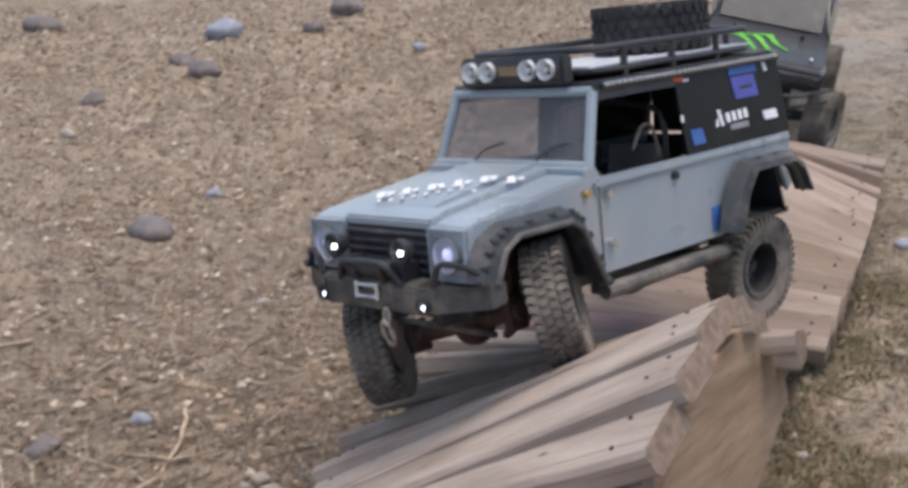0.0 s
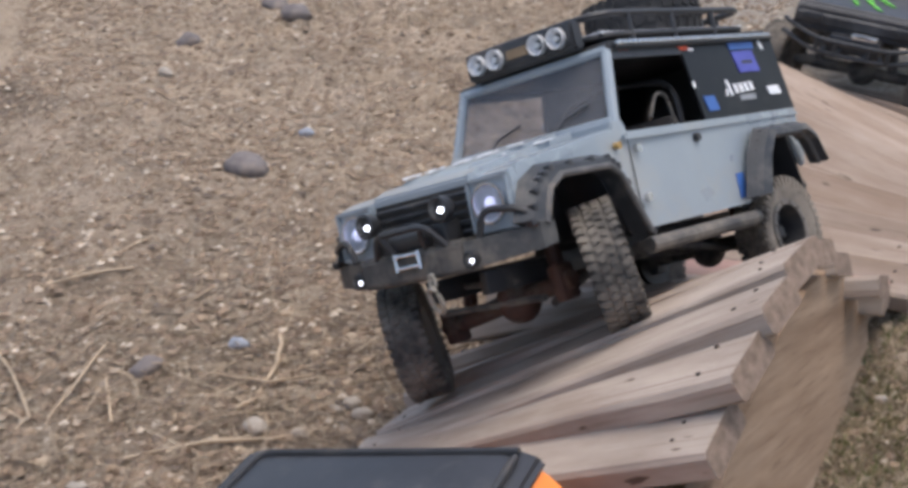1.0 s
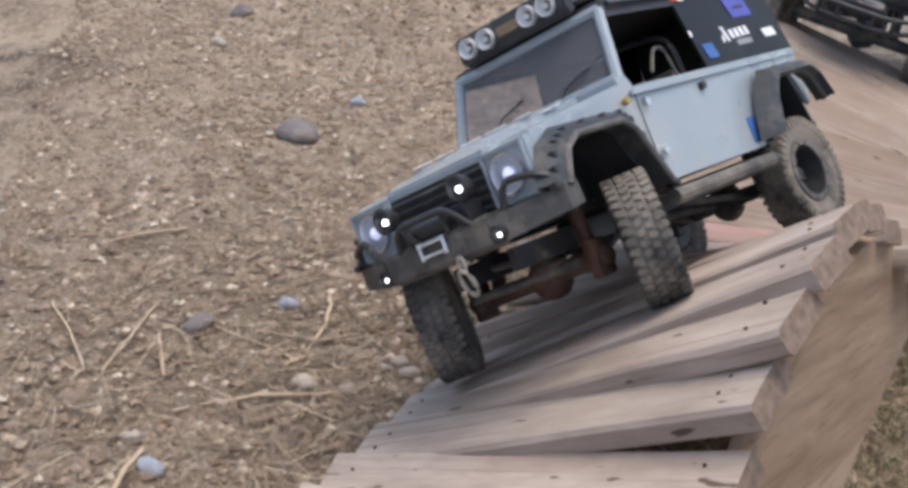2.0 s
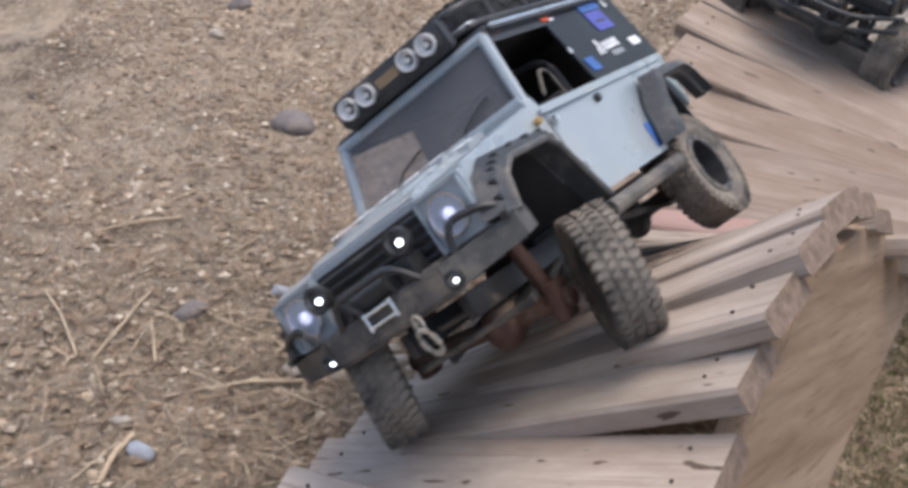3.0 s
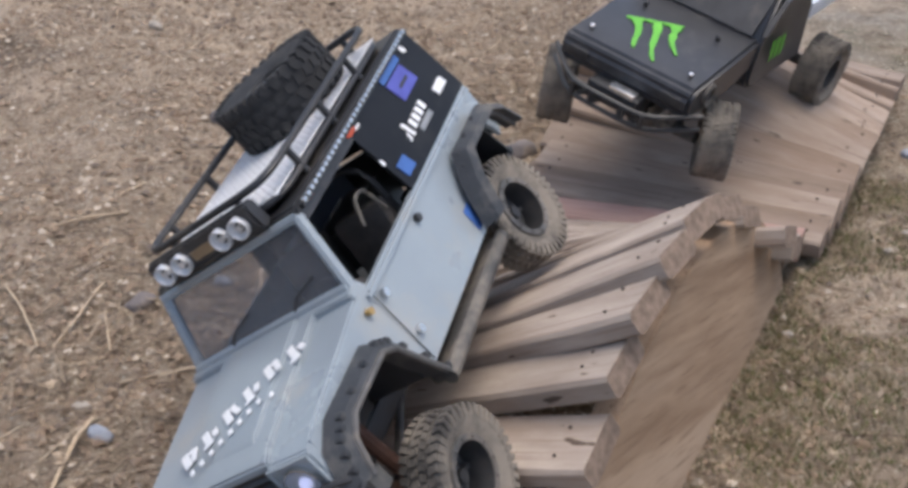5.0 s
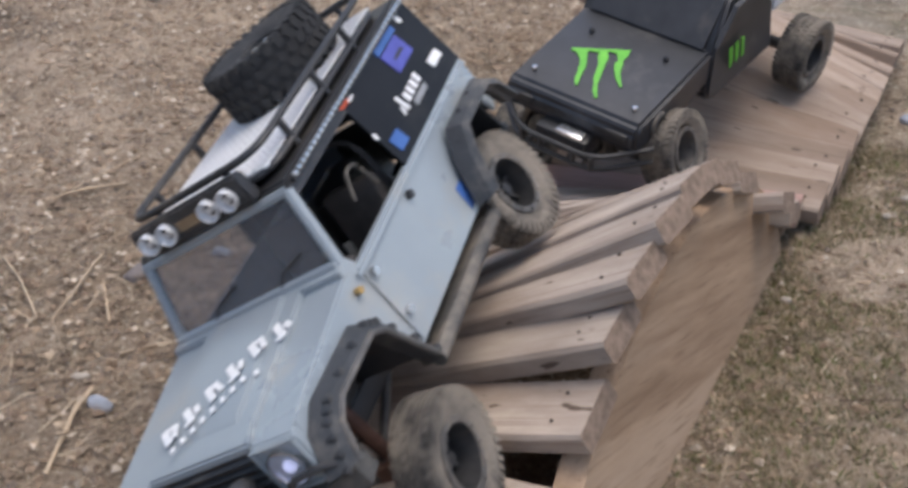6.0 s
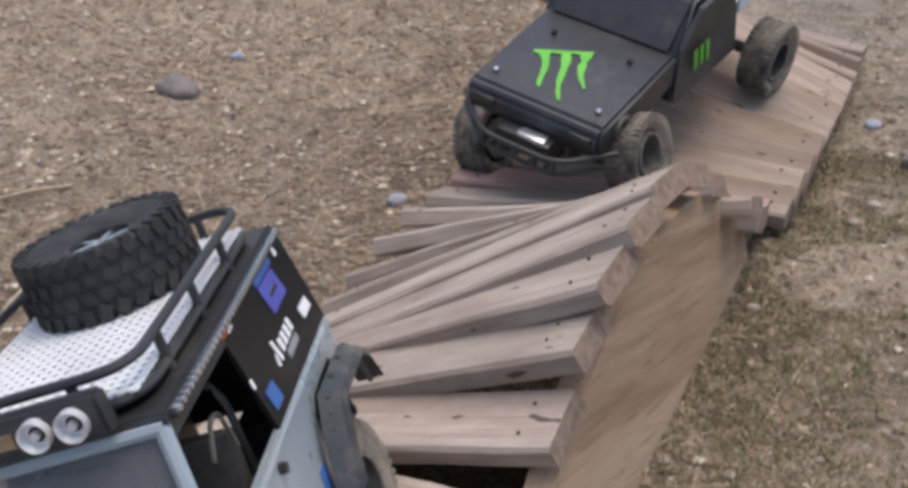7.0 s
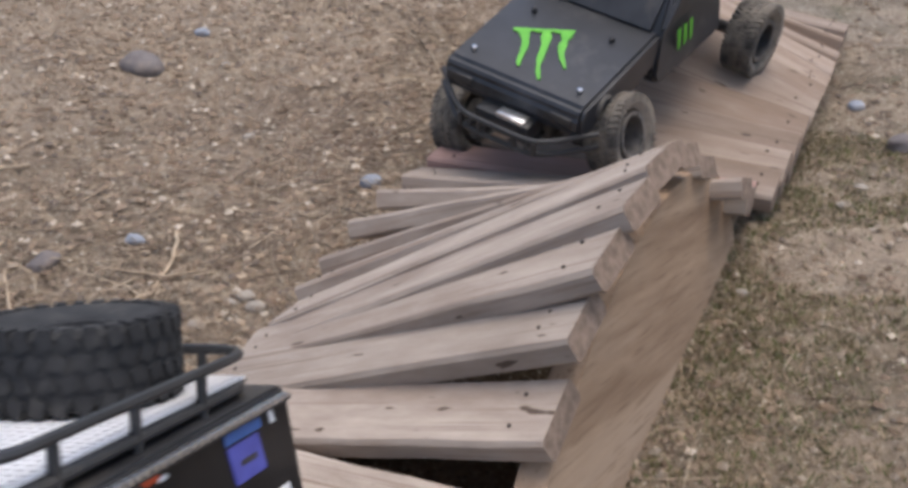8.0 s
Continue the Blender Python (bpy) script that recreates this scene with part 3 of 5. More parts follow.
prism(bm, [(0.181, 0.121), (0.181, 0.128), (0.17, 0.1325), (0.06, 0.147), (0.06, 0.141)], -0.048, 0.048, 0.0015)
prism(bm, [(0.168, 0.130), (0.16, 0.1365), (0.064, 0.1495), (0.064, 0.143)], -0.034, 0.034, 0.0015)
part("bonnet", bm, PAINT, car, "grey-blue bonnet with a raised middle")
for s in (1, -1):
    part("front_wing", prism(B(), [(0.182, 0.119), (0.182, 0.125), (0.17, 0.129), (0.06, 0.1425), (0.06, 0.136), (0.17, 0.121)], s * 0.047, s * 0.0835, 0.0015), PAINT, car, "grey-blue wing top")
    part("headlamp_panel", prism(B(), [(0.184, 0.088), (0.184, 0.124), (0.176, 0.126), (0.170, 0.088)], s * 0.046, s * 0.084, 0.001), PAINT, car)
bm = B()
prism(bm, [(0.066, 0.136), (0.066, 0.146), (0.052, 0.1475), (0.046, 0.136)], -0.083, 0.083, 0.001)
part("scuttle", bm, PAINT, car)
bm = B()
box(bm, (-0.0725, 0, 0.071), (0.265, 0.16, 0.005))
box(bm, (-0.204, 0, 0.113), (0.004, 0.16, 0.045))
part("floor_pan", bm, BLACK, car, "black floor pan and tail panel")
bm = B()
for s in (1, -1):
    box(bm, (-0.075, s * 0.0845, 0.1335), (0.262, 0.0025, 0.003))
part("waist_rail", bm, PAINT, car)
for s in (1, -1):
    bm = B()
    box(bm, (0.052, s * 0.0845, 0.103), (0.0008, 0.0006, 0.066))
    part("door_gap", bm, BLACK, car)
    for hx, hz in ((-0.0394, 0.1258), (0.0427, 0.0894), (0.043, 0.125)):
        bm = B()
        disc(bm, (hx, s * 0.0855, hz), 0.0032, 0.004, pose(0, 0, 0, 0, 0, 90), 10)
        part("hinge" if hx > 0 else "door_handle", bm, CHROME if hx > 0 else BLACK, car)
    bm = B()
    disc(bm, (0.066, s * 0.0855, 0.1288), 0.0027, 0.004, pose(0, 0, 0, 0, 0, 90), 12)
    part("side_marker", bm, material("amber_lens", (0.3, 0.19, 0.06), (0.4, 0.26, 0.09), 40, 0.3), car, "small amber side marker")
    bm = B()
    disc(bm, (0.158, s * 0.085, 0.1165), 0.005, 0.005, pose(0, 0, 0, 0, 0, 90), 12)
    part("filler_cap", bm, DUSTY, car)
    # blue roundel on the sill
    bm = B()
    box(bm, (-0.092, s * 0.0845, 0.083), (0.012, 0.0008, 0.02), None, 0.0003)
    part("decal", bm, DECAL_SKY, car)

# wheel-arch flares with bolted cheek plates
def flare(pts, y0, y1):
    def make(bm, s):
        outer = [Vector((x, z)) for x, z in pts]
        n = len(outer)
        rows = []
        for (x, z) in pts:
            rows.append((x, z))
        cx = sum(p[0] for p in pts) / n
        cz = min(p[1] for p in pts)
        big = [(cx + (x - cx) * (1.34 if x > cx else 1.12), cz + (z - cz) * 1.2) for x, z in pts]
        vs = []
        for (a, b) in zip(rows, big):
            vs.append([bm.verts.new((a[0], s * y1, a[1])), bm.verts.new(((a[0] * 0.4 + b[0] * 0.6), s * (y1 - 0.002), a[1] * 0.4 + b[1] * 0.6)), bm.verts.new((b[0], s * y0, b[1])), bm.verts.new((a[0], s * (y0 - 0.004), a[1]))])
        for p, q in zip(vs, vs[1:]):
            for j in range(4):
                bm.faces.new((p[j], q[j], q[(j + 1) % 4], p[(j + 1) % 4]))
        bm.faces.new(vs[0][::-1]), bm.faces.new(vs[-1])
    return make


FRONT_ARCH = [(0.174, 0.087), (0.164, 0.108), (0.150, 0.1155), (0.098, 0.1155), (0.087, 0.108), (0.066, 0.066)]
REAR_ARCH = [(-0.103, 0.072), (-0.113, 0.100), (-0.126, 0.1165), (-0.180, 0.1165), (-0.193, 0.108), (-0.204, 0.088)]
for s in (1, -1):
    for pts in (FRONT_ARCH, REAR_ARCH):
        bm = B()
        flare(pts, 0.085, 0.099)(bm, s)
        fl = part("wheel_arch_flare", bm, FLARE, car, "dusty black plastic wheel-arch flare")
        part("lip", tube(B(), [(x, s * 0.0985, z) for x, z in pts], 0.0024, 8), RING, fl, "dusty grey rolled lip")
        for i in range(14):
            k = i / 13 * (len(pts) - 1)
            j = min(int(k), len(pts) - 2)
            x = pts[j][0] + (pts[j + 1][0] - pts[j][0]) * (k - j)
            z = pts[j][1] + (pts[j + 1][1] - pts[j][1]) * (k - j)
            cx = sum(p[0] for p in pts) / len(pts)
            bm = B()
            box(bm, (cx + (x - cx) * (1.2 if x > cx else 1.1), s * 0.0945, 0.07 + (z - 0.07) * 1.13), (0.005, 0.006, 0.005), pose(0, 0, 0, 0, 20, 0), 0.001)
            part("bolt", bm, BLACK, fl)
    # dark wheel wells
    for c, pts in ((FX, FRONT_ARCH), (RX, REAR_ARCH)):
        bm = B()
        prism(bm, [(c - 0.05, 0.07), (c - 0.035, 0.1185), (c + 0.035, 0.1185), (c + 0.045, 0.09), (c + 0.045, 0.086), (c + 0.033, 0.1165), (c - 0.033, 0.1165), (c - 0.048, 0.07)], s * 0.035, s * 0.082)
        box(bm, (c, s * 0.034, 0.095), (0.09, 0.002, 0.05))
        part("inner_arch", bm, BLACK, car)
    bm = B()
    tube(bm, rounded([(0.058, s * 0.088, 0.056), (-0.098, s * 0.088, 0.056)]), 0.006, 10)
    box(bm, (-0.02, s * 0.08, 0.056), (0.15, 0.018, 0.008), None, 0.002)
    part("rock_slider", bm, DUSTY, car, "dusty dark metal rock slider below the door")

# windscreen frame, pillars and hardtop
TOPX, TOPZ = 0.036, 0.199
bm = B()
for s in (1, -1):
    tube(bm, [(0.055, s * 0.0785, 0.145), (TOPX, s * 0.0715, TOPZ)], 0.0042, 8)
tube(bm, [(TOPX, -0.0735, TOPZ), (TOPX, 0.0735, TOPZ)], 0.0042, 8)
tube(bm, [(0.056, -0.079, 0.146), (0.056, 0.079, 0.146)], 0.0048, 8)
part("windscreen_frame", bm, PAINT, car, "grey-blue windscreen frame")
bm = B()
prism(bm, [(0.0545, 0.148), (0.0375, 0.1965), (0.0365, 0.1965), (0.0535, 0.148)], -0.071, 0.071)
screen = part("windscreen", bm, GLASS, car, "clear windscreen with the sky's grey sheen put into its colour", 0)
screen.visible_shadow = False
for s, y in ((1, 0.03), (1, -0.035)):
    bm = B()
    tube(bm, [(0.058, y, 0.15), (0.054, y + 0.006, 0.157), (0.051, y + 0.027, 0.163)], 0.0009, 6)
    part("wiper", bm, BLACK, car)
for s in (1, -1):
    inner, outer = (lambda z, s=s: s * (flank(z) - 0.003)), (lambda z, s=s: s * flank(z))
    part("hardtop_side", prism(B(), [(-0.060, 0.138), (-0.060, 0.2), (-0.207, 0.2), (-0.207, 0.138)], inner, outer), HARDTOP, car, "gloss black hardtop side with decals")
    part("roof_rail", prism(B(), [(-0.0605, 0.192), (-0.0605, 0.2), (0.036, 0.2), (0.038, 0.192)], inner, outer), BLACK, car)
part("tail_door", prism(B(), [(-0.2075, 0.138), (-0.2075, 0.2), (-0.2045, 0.2), (-0.2045, 0.138)], -0.074, 0.074), BLACK, car, "black upper tail door")
bm = B()
prism(bm, [(0.040, 0.199), (0.036, 0.2055), (-0.2, 0.2075), (-0.209, 0.2), (-0.209, 0.197), (0.038, 0.196)], -0.0755, 0.0755, 0.0018)
part("roof", bm, BLACK, car, "black roof panel")
for s in (1, -1):
    bm = B()
    box(bm, (-0.086, s * 0.0772, 0.2008), (0.236, 0.0036, 0.0026))
    gutter = part("gutter", bm, BLACK, car, "black roof gutter")
    bm = B()
    for i in range(34):
        box(bm, (0.028 - i * 0.0068, s * 0.0783, 0.2028), (0.0042, 0.0046, 0.0034), None, 0.0008)
    part("studs", bm, CHROME, gutter, "row of bright metal studs")

# decals on the hardtop: plain shapes
def decal(mat, x, z, w, h, s, slant=0.0, y=None):
    bm = B()
    z0, z1 = z - h / 2, z + h / 2
    z0, z1 = z0 + 0.0035, min(z1 + 0.0035, 0.1995)
    prism(bm, [(x - w / 2, z0), (x + w / 2, z0), (x + w / 2 + slant, z1), (x - w / 2 + slant, z1)], (lambda q: s * (flank(q) + 0.0002)), (lambda q: s * (flank(q) + 0.0009)))
    return part("decal", bm, mat, car)


for s in (1, -1):
    decal(DECAL_SKY, -0.152, 0.1935, 0.040, 0.009, s)
    decal(DECAL_BLUE, -0.153, 0.1785, 0.034, 0.018, s, 0.003)
    decal(BLACK, -0.153, 0.178, 0.018, 0.003, s, y=1)
    decal(DECAL_WHITE, -0.112, 0.1575, 0.004, 0.013, s, 0.003)
    decal(DECAL_WHITE, -0.104, 0.154, 0.003, 0.006, s, -0.002)
    for k in range(4):
        decal(DECAL_WHITE, -0.121 - k * 0.0085, 0.1565 + 0.0003 * k, 0.0055, 0.0075, s, 0.0008)
    decal(DECAL_GREY, -0.135, 0.1485, 0.026, 0.0045, s)
    decal(DECAL_WHITE, -0.183, 0.152, 0.02, 0.0075, s, 0.002)
    decal(DECAL_WHITE, -0.186, 0.193, 0.005, 0.01, s, 0.002)
    decal(DECAL_SKY, -0.077, 0.147, 0.016, 0.012, s, 0.002)
    decal(DECAL_RED, -0.056, 0.1965, 0.016, 0.0036, s, 0.003)
    decal(DECAL_RED, -0.066, 0.193, 0.014, 0.003, s, 0.004)
    decal(DECAL_WHITE, -0.073, 0.1915, 0.008, 0.002, s)
    decal(DECAL_WHITE, -0.018, 0.1963, 0.026, 0.0032, s)
    decal(DECAL_RED, 0.018, 0.196, 0.012, 0.0035, s)
    decal(DECAL_WHITE, -0.0598, 0.163, 0.003, 0.005, s)
# white lettering slanting across the bonnet, as plain bars
def on_bonnet(x, y):
    return 0.1485 - (x - 0.064) * 0.128 + (0.0022 if abs(y) < 0.034 else -0.001)


BX0, BY0, BX1, BY1 = 0.157, -0.033, 0.098, 0.043


def bonnet_bar(x, y, length, width, turn):
    bm = B()
    box(bm, (0, 0, 0), (length, width, 0.0008), pose(0, 0, 0, 0, 7.2, 0) @ pose(0, 0, 0, 0, 0, turn), 0.0002)
    part("decal", bm, DECAL_WHITE, car, "white bar of lettering on the bonnet").location = (x, y, on_bonnet(x, y))


for i in range(6):
    t = i / 5
    x, y = BX0 + (BX1 - BX0) * t, BY0 + (BY1 - BY0) * t
    bonnet_bar(x, y, 0.0175 + 0.003 * (i == 5), 0.0058, 44)
    bonnet_bar(x - 0.0035, y + 0.0062, 0.0125 - 0.004 * (i % 2), 0.0045, 24 + 16 * (i % 3))
    bonnet_bar(x + (0.006 if i % 2 else -0.006), y + (0.0045 if i % 2 else -0.0005), 0.009, 0.0035, 127)
for i in range(9):
    t = i / 8
    bonnet_bar(BX0 + 0.013 + (BX1 - BX0) * 0.72 * t, BY0 + 0.013 + (BY1 - BY0) * 0.72 * t, 0.0055, 0.0034, 44)

# front: grille, lamps, bumper, winch, bull bar
bm = B()
box(bm, (0.174, 0, 0.105), (0.012, 0.092, 0.034))
part("grille", bm, BLACK, car, "black slatted grille")
for i in range(5):
    part("grille_slat", box(B(), (0.181, 0, 0.093 + i * 0.0062), (0.004, 0.090, 0.0026), pose(0, 0, 0, 0, 25, 0), 0.0006), FLARE, car)
for s in (1, -1):
    bm = B()
    lathe(bm, [(0.004, -0.004), (0.0105, -0.001), (0.0125, 0.004), (0.0135, 0.004), (0.0135, -0.004)], 24, pose(0.184, s * 0.065, 0.107, 0, 0, -90))
    hl = part("headlamp", bm, CHROME, car, "round headlamp in a chrome bowl")
    bm = B()
    bmesh.ops.create_uvsphere(bm, u_segments=18, v_segments=8, radius=0.0125, matrix=pose(0.1865, s * 0.065, 0.107) @ Matrix.Diagonal((0.3, 1, 1, 1)))
    lens = part("lens", bm, LENS, hl)
    lens.visible_shadow = False
    bm = B()
    bmesh.ops.create_icosphere(bm, subdivisions=2, radius=0.0045, matrix=pose(0.1842, s * 0.065, 0.107))
    part("lamp_bulb", bm, HEADLED, hl)
    bm = B()
    for q in (-1, 1):
        box(bm, (0.1855, s * 0.065 + q * 0.017, 0.107), (0.002, 0.002, 0.034))
        box(bm, (0.1855, s * 0.065, 0.107 + q * 0.0165), (0.002, 0.036, 0.002))
    part("lamp_surround", bm, PAINT, car)
    # driving lamps and bumper lamps, lit
    for name, x, y, z, r in (("driving_lamp", 0.200, 0.036, 0.1105, 0.0085), ("bumper_lamp", 0.2, 0.054, 0.0745, 0.0055)):
        bm = B()
        lathe(bm, [(r * 0.6, -0.008), (r, -0.002), (r * 1.05, 0.004), (r * 0.85, 0.0045), (r * 0.7, 0.001)], 20, pose(x, s * y, z, 0, 0, -90))
        lamp = part(name, bm, BLACK, car, "small round black lamp with a lit white LED")
        bm = B()
        bmesh.ops.create_icosphere(bm, subdivisions=2, radius=r * 0.25, matrix=pose(x + 0.0025, s * y + 0.001, z - 0.001))
        part("led", bm, LED, lamp, "lit white LED")
bm = B()
prism(bm, [(0.203, 0.068), (0.203, 0.086), (0.198, 0.089), (0.182, 0.089), (0.182, 0.07), (0.19, 0.066)], -0.05, 0.05, 0.0015)
for s in (1, -1):
    a, b = [(0.203, 0.068), (0.203, 0.086), (0.186, 0.087), (0.186, 0.07)], [(0.180, 0.072), (0.180, 0.088), (0.166, 0.088), (0.166, 0.074)]
    va = [bm.verts.new((x, s * 0.05, z)) for x, z in a]
    vb = [bm.verts.new((x, s * 0.098, z)) for x, z in b]
    for j in range(4):
        bm.faces.new((va[j], va[(j + 1) % 4], vb[(j + 1) % 4], vb[j]))
    bm.faces.new(va[::-1]), bm.faces.new(vb)
part("front_bumper", bm, DUSTY, car, "dusty black steel winch bumper")
bm = B()
tube(bm, rounded([(0.2, -0.034, 0.086), (0.207, -0.024, 0.102), (0.207, 0.024, 0.102), (0.2, 0.034, 0.086)], 0.009), 0.0024, 8)
for s in (1, -1):
    tube(bm, rounded([(0.2, s * 0.015, 0.087), (0.206, s * 0.017, 0.096), (0.207, s * 0.02, 0.102)], 0.004), 0.0022, 8)
    tube(bm, rounded([(0.196, s * 0.06, 0.087), (0.196, s * 0.066, 0.104), (0.186, s * 0.09, 0.1), (0.176, s * 0.094, 0.087)], 0.008), 0.0024, 8)
part("bull_bar", bm, BLACK, car, "black tubular bull bar")
bm = B()
disc(bm, (0.194, 0, 0.094), 0.0075, 0.04, pose(0, 0, 0, 0, 0, 90), 14)
box(bm, (0.192, 0.028, 0.094), (0.016, 0.014, 0.016), None, 0.002)
box(bm, (0.192, -0.028, 0.094), (0.016, 0.012, 0.016), None, 0.002)
part("winch", bm, BLACK, car, "small black winch behind the bar")
bm = B()
for q in (-1, 1):
    disc(bm, (0.2055, 0, 0.0815 + q * 0.004), 0.0014, 0.024, pose(0, 0, 0, 0, 0, 90), 8)
    disc(bm, (0.2055, q * 0.011, 0.0815), 0.0014, 0.012, pose(0, 0, 0, 0, 90, 0), 8)
part("fairlead", bm, CHROME, car, "bright roller fairlead")
bm = B()
tube(bm, [(0.2045, 0.018 + 0.0026 * math.cos(a), 0.065 + 0.005 * math.sin(a)) for a in (2 * math.pi * k / 12 for k in range(12))], 0.0014, 6, True)
tube(bm, [(0.2045 + 0.003 * math.sin(a), 0.018 + 0.0046 * math.cos(a), 0.0525 + 0.0088 * math.sin(a)) for a in (2 * math.pi * k / 16 for k in range(16))], 0.0017, 8, True)
part("tow_shackle", bm, PALE_STEEL, car, "hanging worn metal tow shackle")

# rack, lamp bar, spare wheel on the roof
RK = [(0.028, -0.066), (0.028, 0.066), (-0.186, 0.066), (-0.186, -0.066)]


def loop(z, grow=0.0):
    pts = []
    for (x, y), (nx, ny), (px, py) in zip(RK, RK[1:] + RK[:1], RK[-1:] + RK[:-1]):
        a, p, q = Vector((x, y, z)), Vector((px, py, z)), Vector((nx, ny, z))
        p, q = a + (p - a).normalized() * 0.024, a + (q - a).normalized() * 0.024
        pts += [(1 - t) ** 2 * p + 2 * t * (1 - t) * a + t * t * q for t in (i / 6 for i in range(7))]
    return pts


bm = B()
tube(bm, loop(0.228), 0.0028, 8, True)
tube(bm, loop(0.212), 0.0026, 8, True)
for x in (-0.01, -0.07, -0.13):
    for s in (1, -1):
        tube(bm, [(x, s * 0.066, 0.205), (x, s * 0.066, 0.228)], 0.0028, 8)
for y in (-0.035, 0.035):
    for x in (0.028, -0.186):
        tube(bm, [(x, y, 0.205), (x, y, 0.228)], 0.0028, 8)
part("roof_rack", bm, BLACK, car, "black tubular roof rack")
bm = B()
box(bm, (-0.079, 0, 0.2132), (0.208, 0.126, 0.001))
part("rack_floor", bm, FLARE, car, "dark plate under the rack mesh")
bm = B()
for i in range(31):
    box(bm, (0.022 - i * 0.0067, 0, 0.2149), (0.0037, 0.126, 0.0012))
for i in range(20):
    box(bm, (-0.079, -0.061 + i * 0.0064, 0.2147), (0.208, 0.0035, 0.0012))
part("rack_mesh", bm, WHITE, car, "white wire mesh on the rack floor", 0)
bm = B()
tyre_mesh(bm, 0.05, 0.038, 30, pose(-0.125, 0.0, 0.236, 90, 0, 0), 0.02, 0.03)
spare = part("spare_wheel", bm, SPARE, car, "black spare tyre lying flat on the rack")
part("rim", rim_mesh(B(), 0.021, 0.03, pose(-0.125, 0.0, 0.236, 90, 0, 0)), RIM, spare, "dark spare rim")
bm = B()
for i in range(6):
    a = math.pi * i / 3
    box(bm, (-0.125 + 0.0105 * math.cos(a), 0.0105 * math.sin(a), 0.2465), (0.015, 0.004, 0.003), pose(0, 0, 0, 0, 0, math.degrees(a)), 0.001)
disc(bm, (-0.125, 0, 0.244), 0.005, 0.006, pose(0, 0, 0, 0, 90, 0), 12)
part("hub", bm, CHROME, spare, "bright metal spoked hub")
bm = B()
prism(bm, [(0.034, 0.205), (0.034, 0.226), (0.045, 0.228), (0.0475, 0.224), (0.0475, 0.208), (0.044, 0.204)], -0.054, 0.054, 0.002)
bar = part("lamp_bar", bm, BLACK, car, "black lamp bar with four round lamps")
for y in (-0.040, -0.0215, 0.0215, 0.040):
    bm = B()
    lathe(bm, [(0.0022, 0.001), (0.0022, -0.002), (0.005, -0.0012), (0.0064, 0.0018), (0.0069, 0.003), (0.0077, 0.003), (0.0077, -0.003)], 20, pose(0.049, y, 0.2165, 0, 0, -90))
    rl = part("roof_lamp", bm, LAMP, bar, "round bright roof lamp")
bm = B()
box(bm, (0.048, 0, 0.2165), (0.0012, 0.02, 0.007))
part("badge", bm, material("brown_badge", (0.2, 0.13, 0.07), (0.28, 0.2, 0.12), 60, 0.5), bar)

# cabin
for s in (1, -1):
    bm = B()
    box(bm, (-0.03, s * 0.034, 0.088), (0.05, 0.05, 0.02), None, 0.005)
    box(bm, (-0.052, s * 0.034, 0.118), (0.016, 0.05, 0.06), pose(0, 0, 0, 0, -10, 0), 0.005)
    part("seat", bm, SEAT, car, "dark bucket seat")
bm = B()
box(bm, (0.044, 0, 0.128), (0.022, 0.15, 0.024), None, 0.004)
part("dashboard", bm, SEAT, car)
bm = B()
tube(bm, [(0.022 + 0.004 * math.sin(a), 0.034 + 0.013 * math.cos(a), 0.136 + 0.012 * math.sin(a)) for a in (2 * math.pi * k / 18 for k in range(18))], 0.0016, 6, True)
part("steering_wheel", bm, BLACK, car)
bm = B()
for s in (1, -1):
    tube(bm, rounded([(-0.062, s * 0.06, 0.075), (-0.062, s * 0.06, 0.175), (-0.062, 0, 0.182)], 0.02), 0.0026, 8)
part("roll_bar", bm, BLACK, car)
bm = B()
tube(bm, rounded([(-0.02, 0.06, 0.148), (-0.03, 0.062, 0.166), (-0.044, 0.062, 0.164), (-0.05, 0.062, 0.14)], 0.006), 0.0016, 6)
part("grab_handle", bm, DUSTY, car, "dusty dark bent grab handle")

# chassis, axles, links
bm = B()
for s in (1, -1):
    box(bm, (-0.01, s * 0.026, 0.056), (0.35, 0.007, 0.016), None, 0.001)
box(bm, (0.02, 0, 0.056), (0.06, 0.05, 0.026), None, 0.004)
part("chassis", bm, BLACK, car, "black ladder chassis")
axles = []
for name, x, off in (("front_axle", FX, 0.012), ("rear_axle", RX, 0.0)):
    bm = B()
    disc(bm, (0, 0, 0), 0.0065, 0.13, pose(0, 0, 0, 0, 0, 90), 12)
    bmesh.ops.create_uvsphere(bm, u_segments=14, v_segments=10, radius=0.017, matrix=pose(0, off, 0) @ Matrix.Diagonal((1.1, 0.8, 1, 1)))
    for s in (1, -1):
        box(bm, (0, s * 0.056, 0.0), (0.018, 0.01, 0.026), None, 0.003)
    ax = part(name, bm, RUST if off else DUSTY, car, "dusty axle with a round differential")
    ax.location = (x, 0, AZ)
    axles.append(ax)
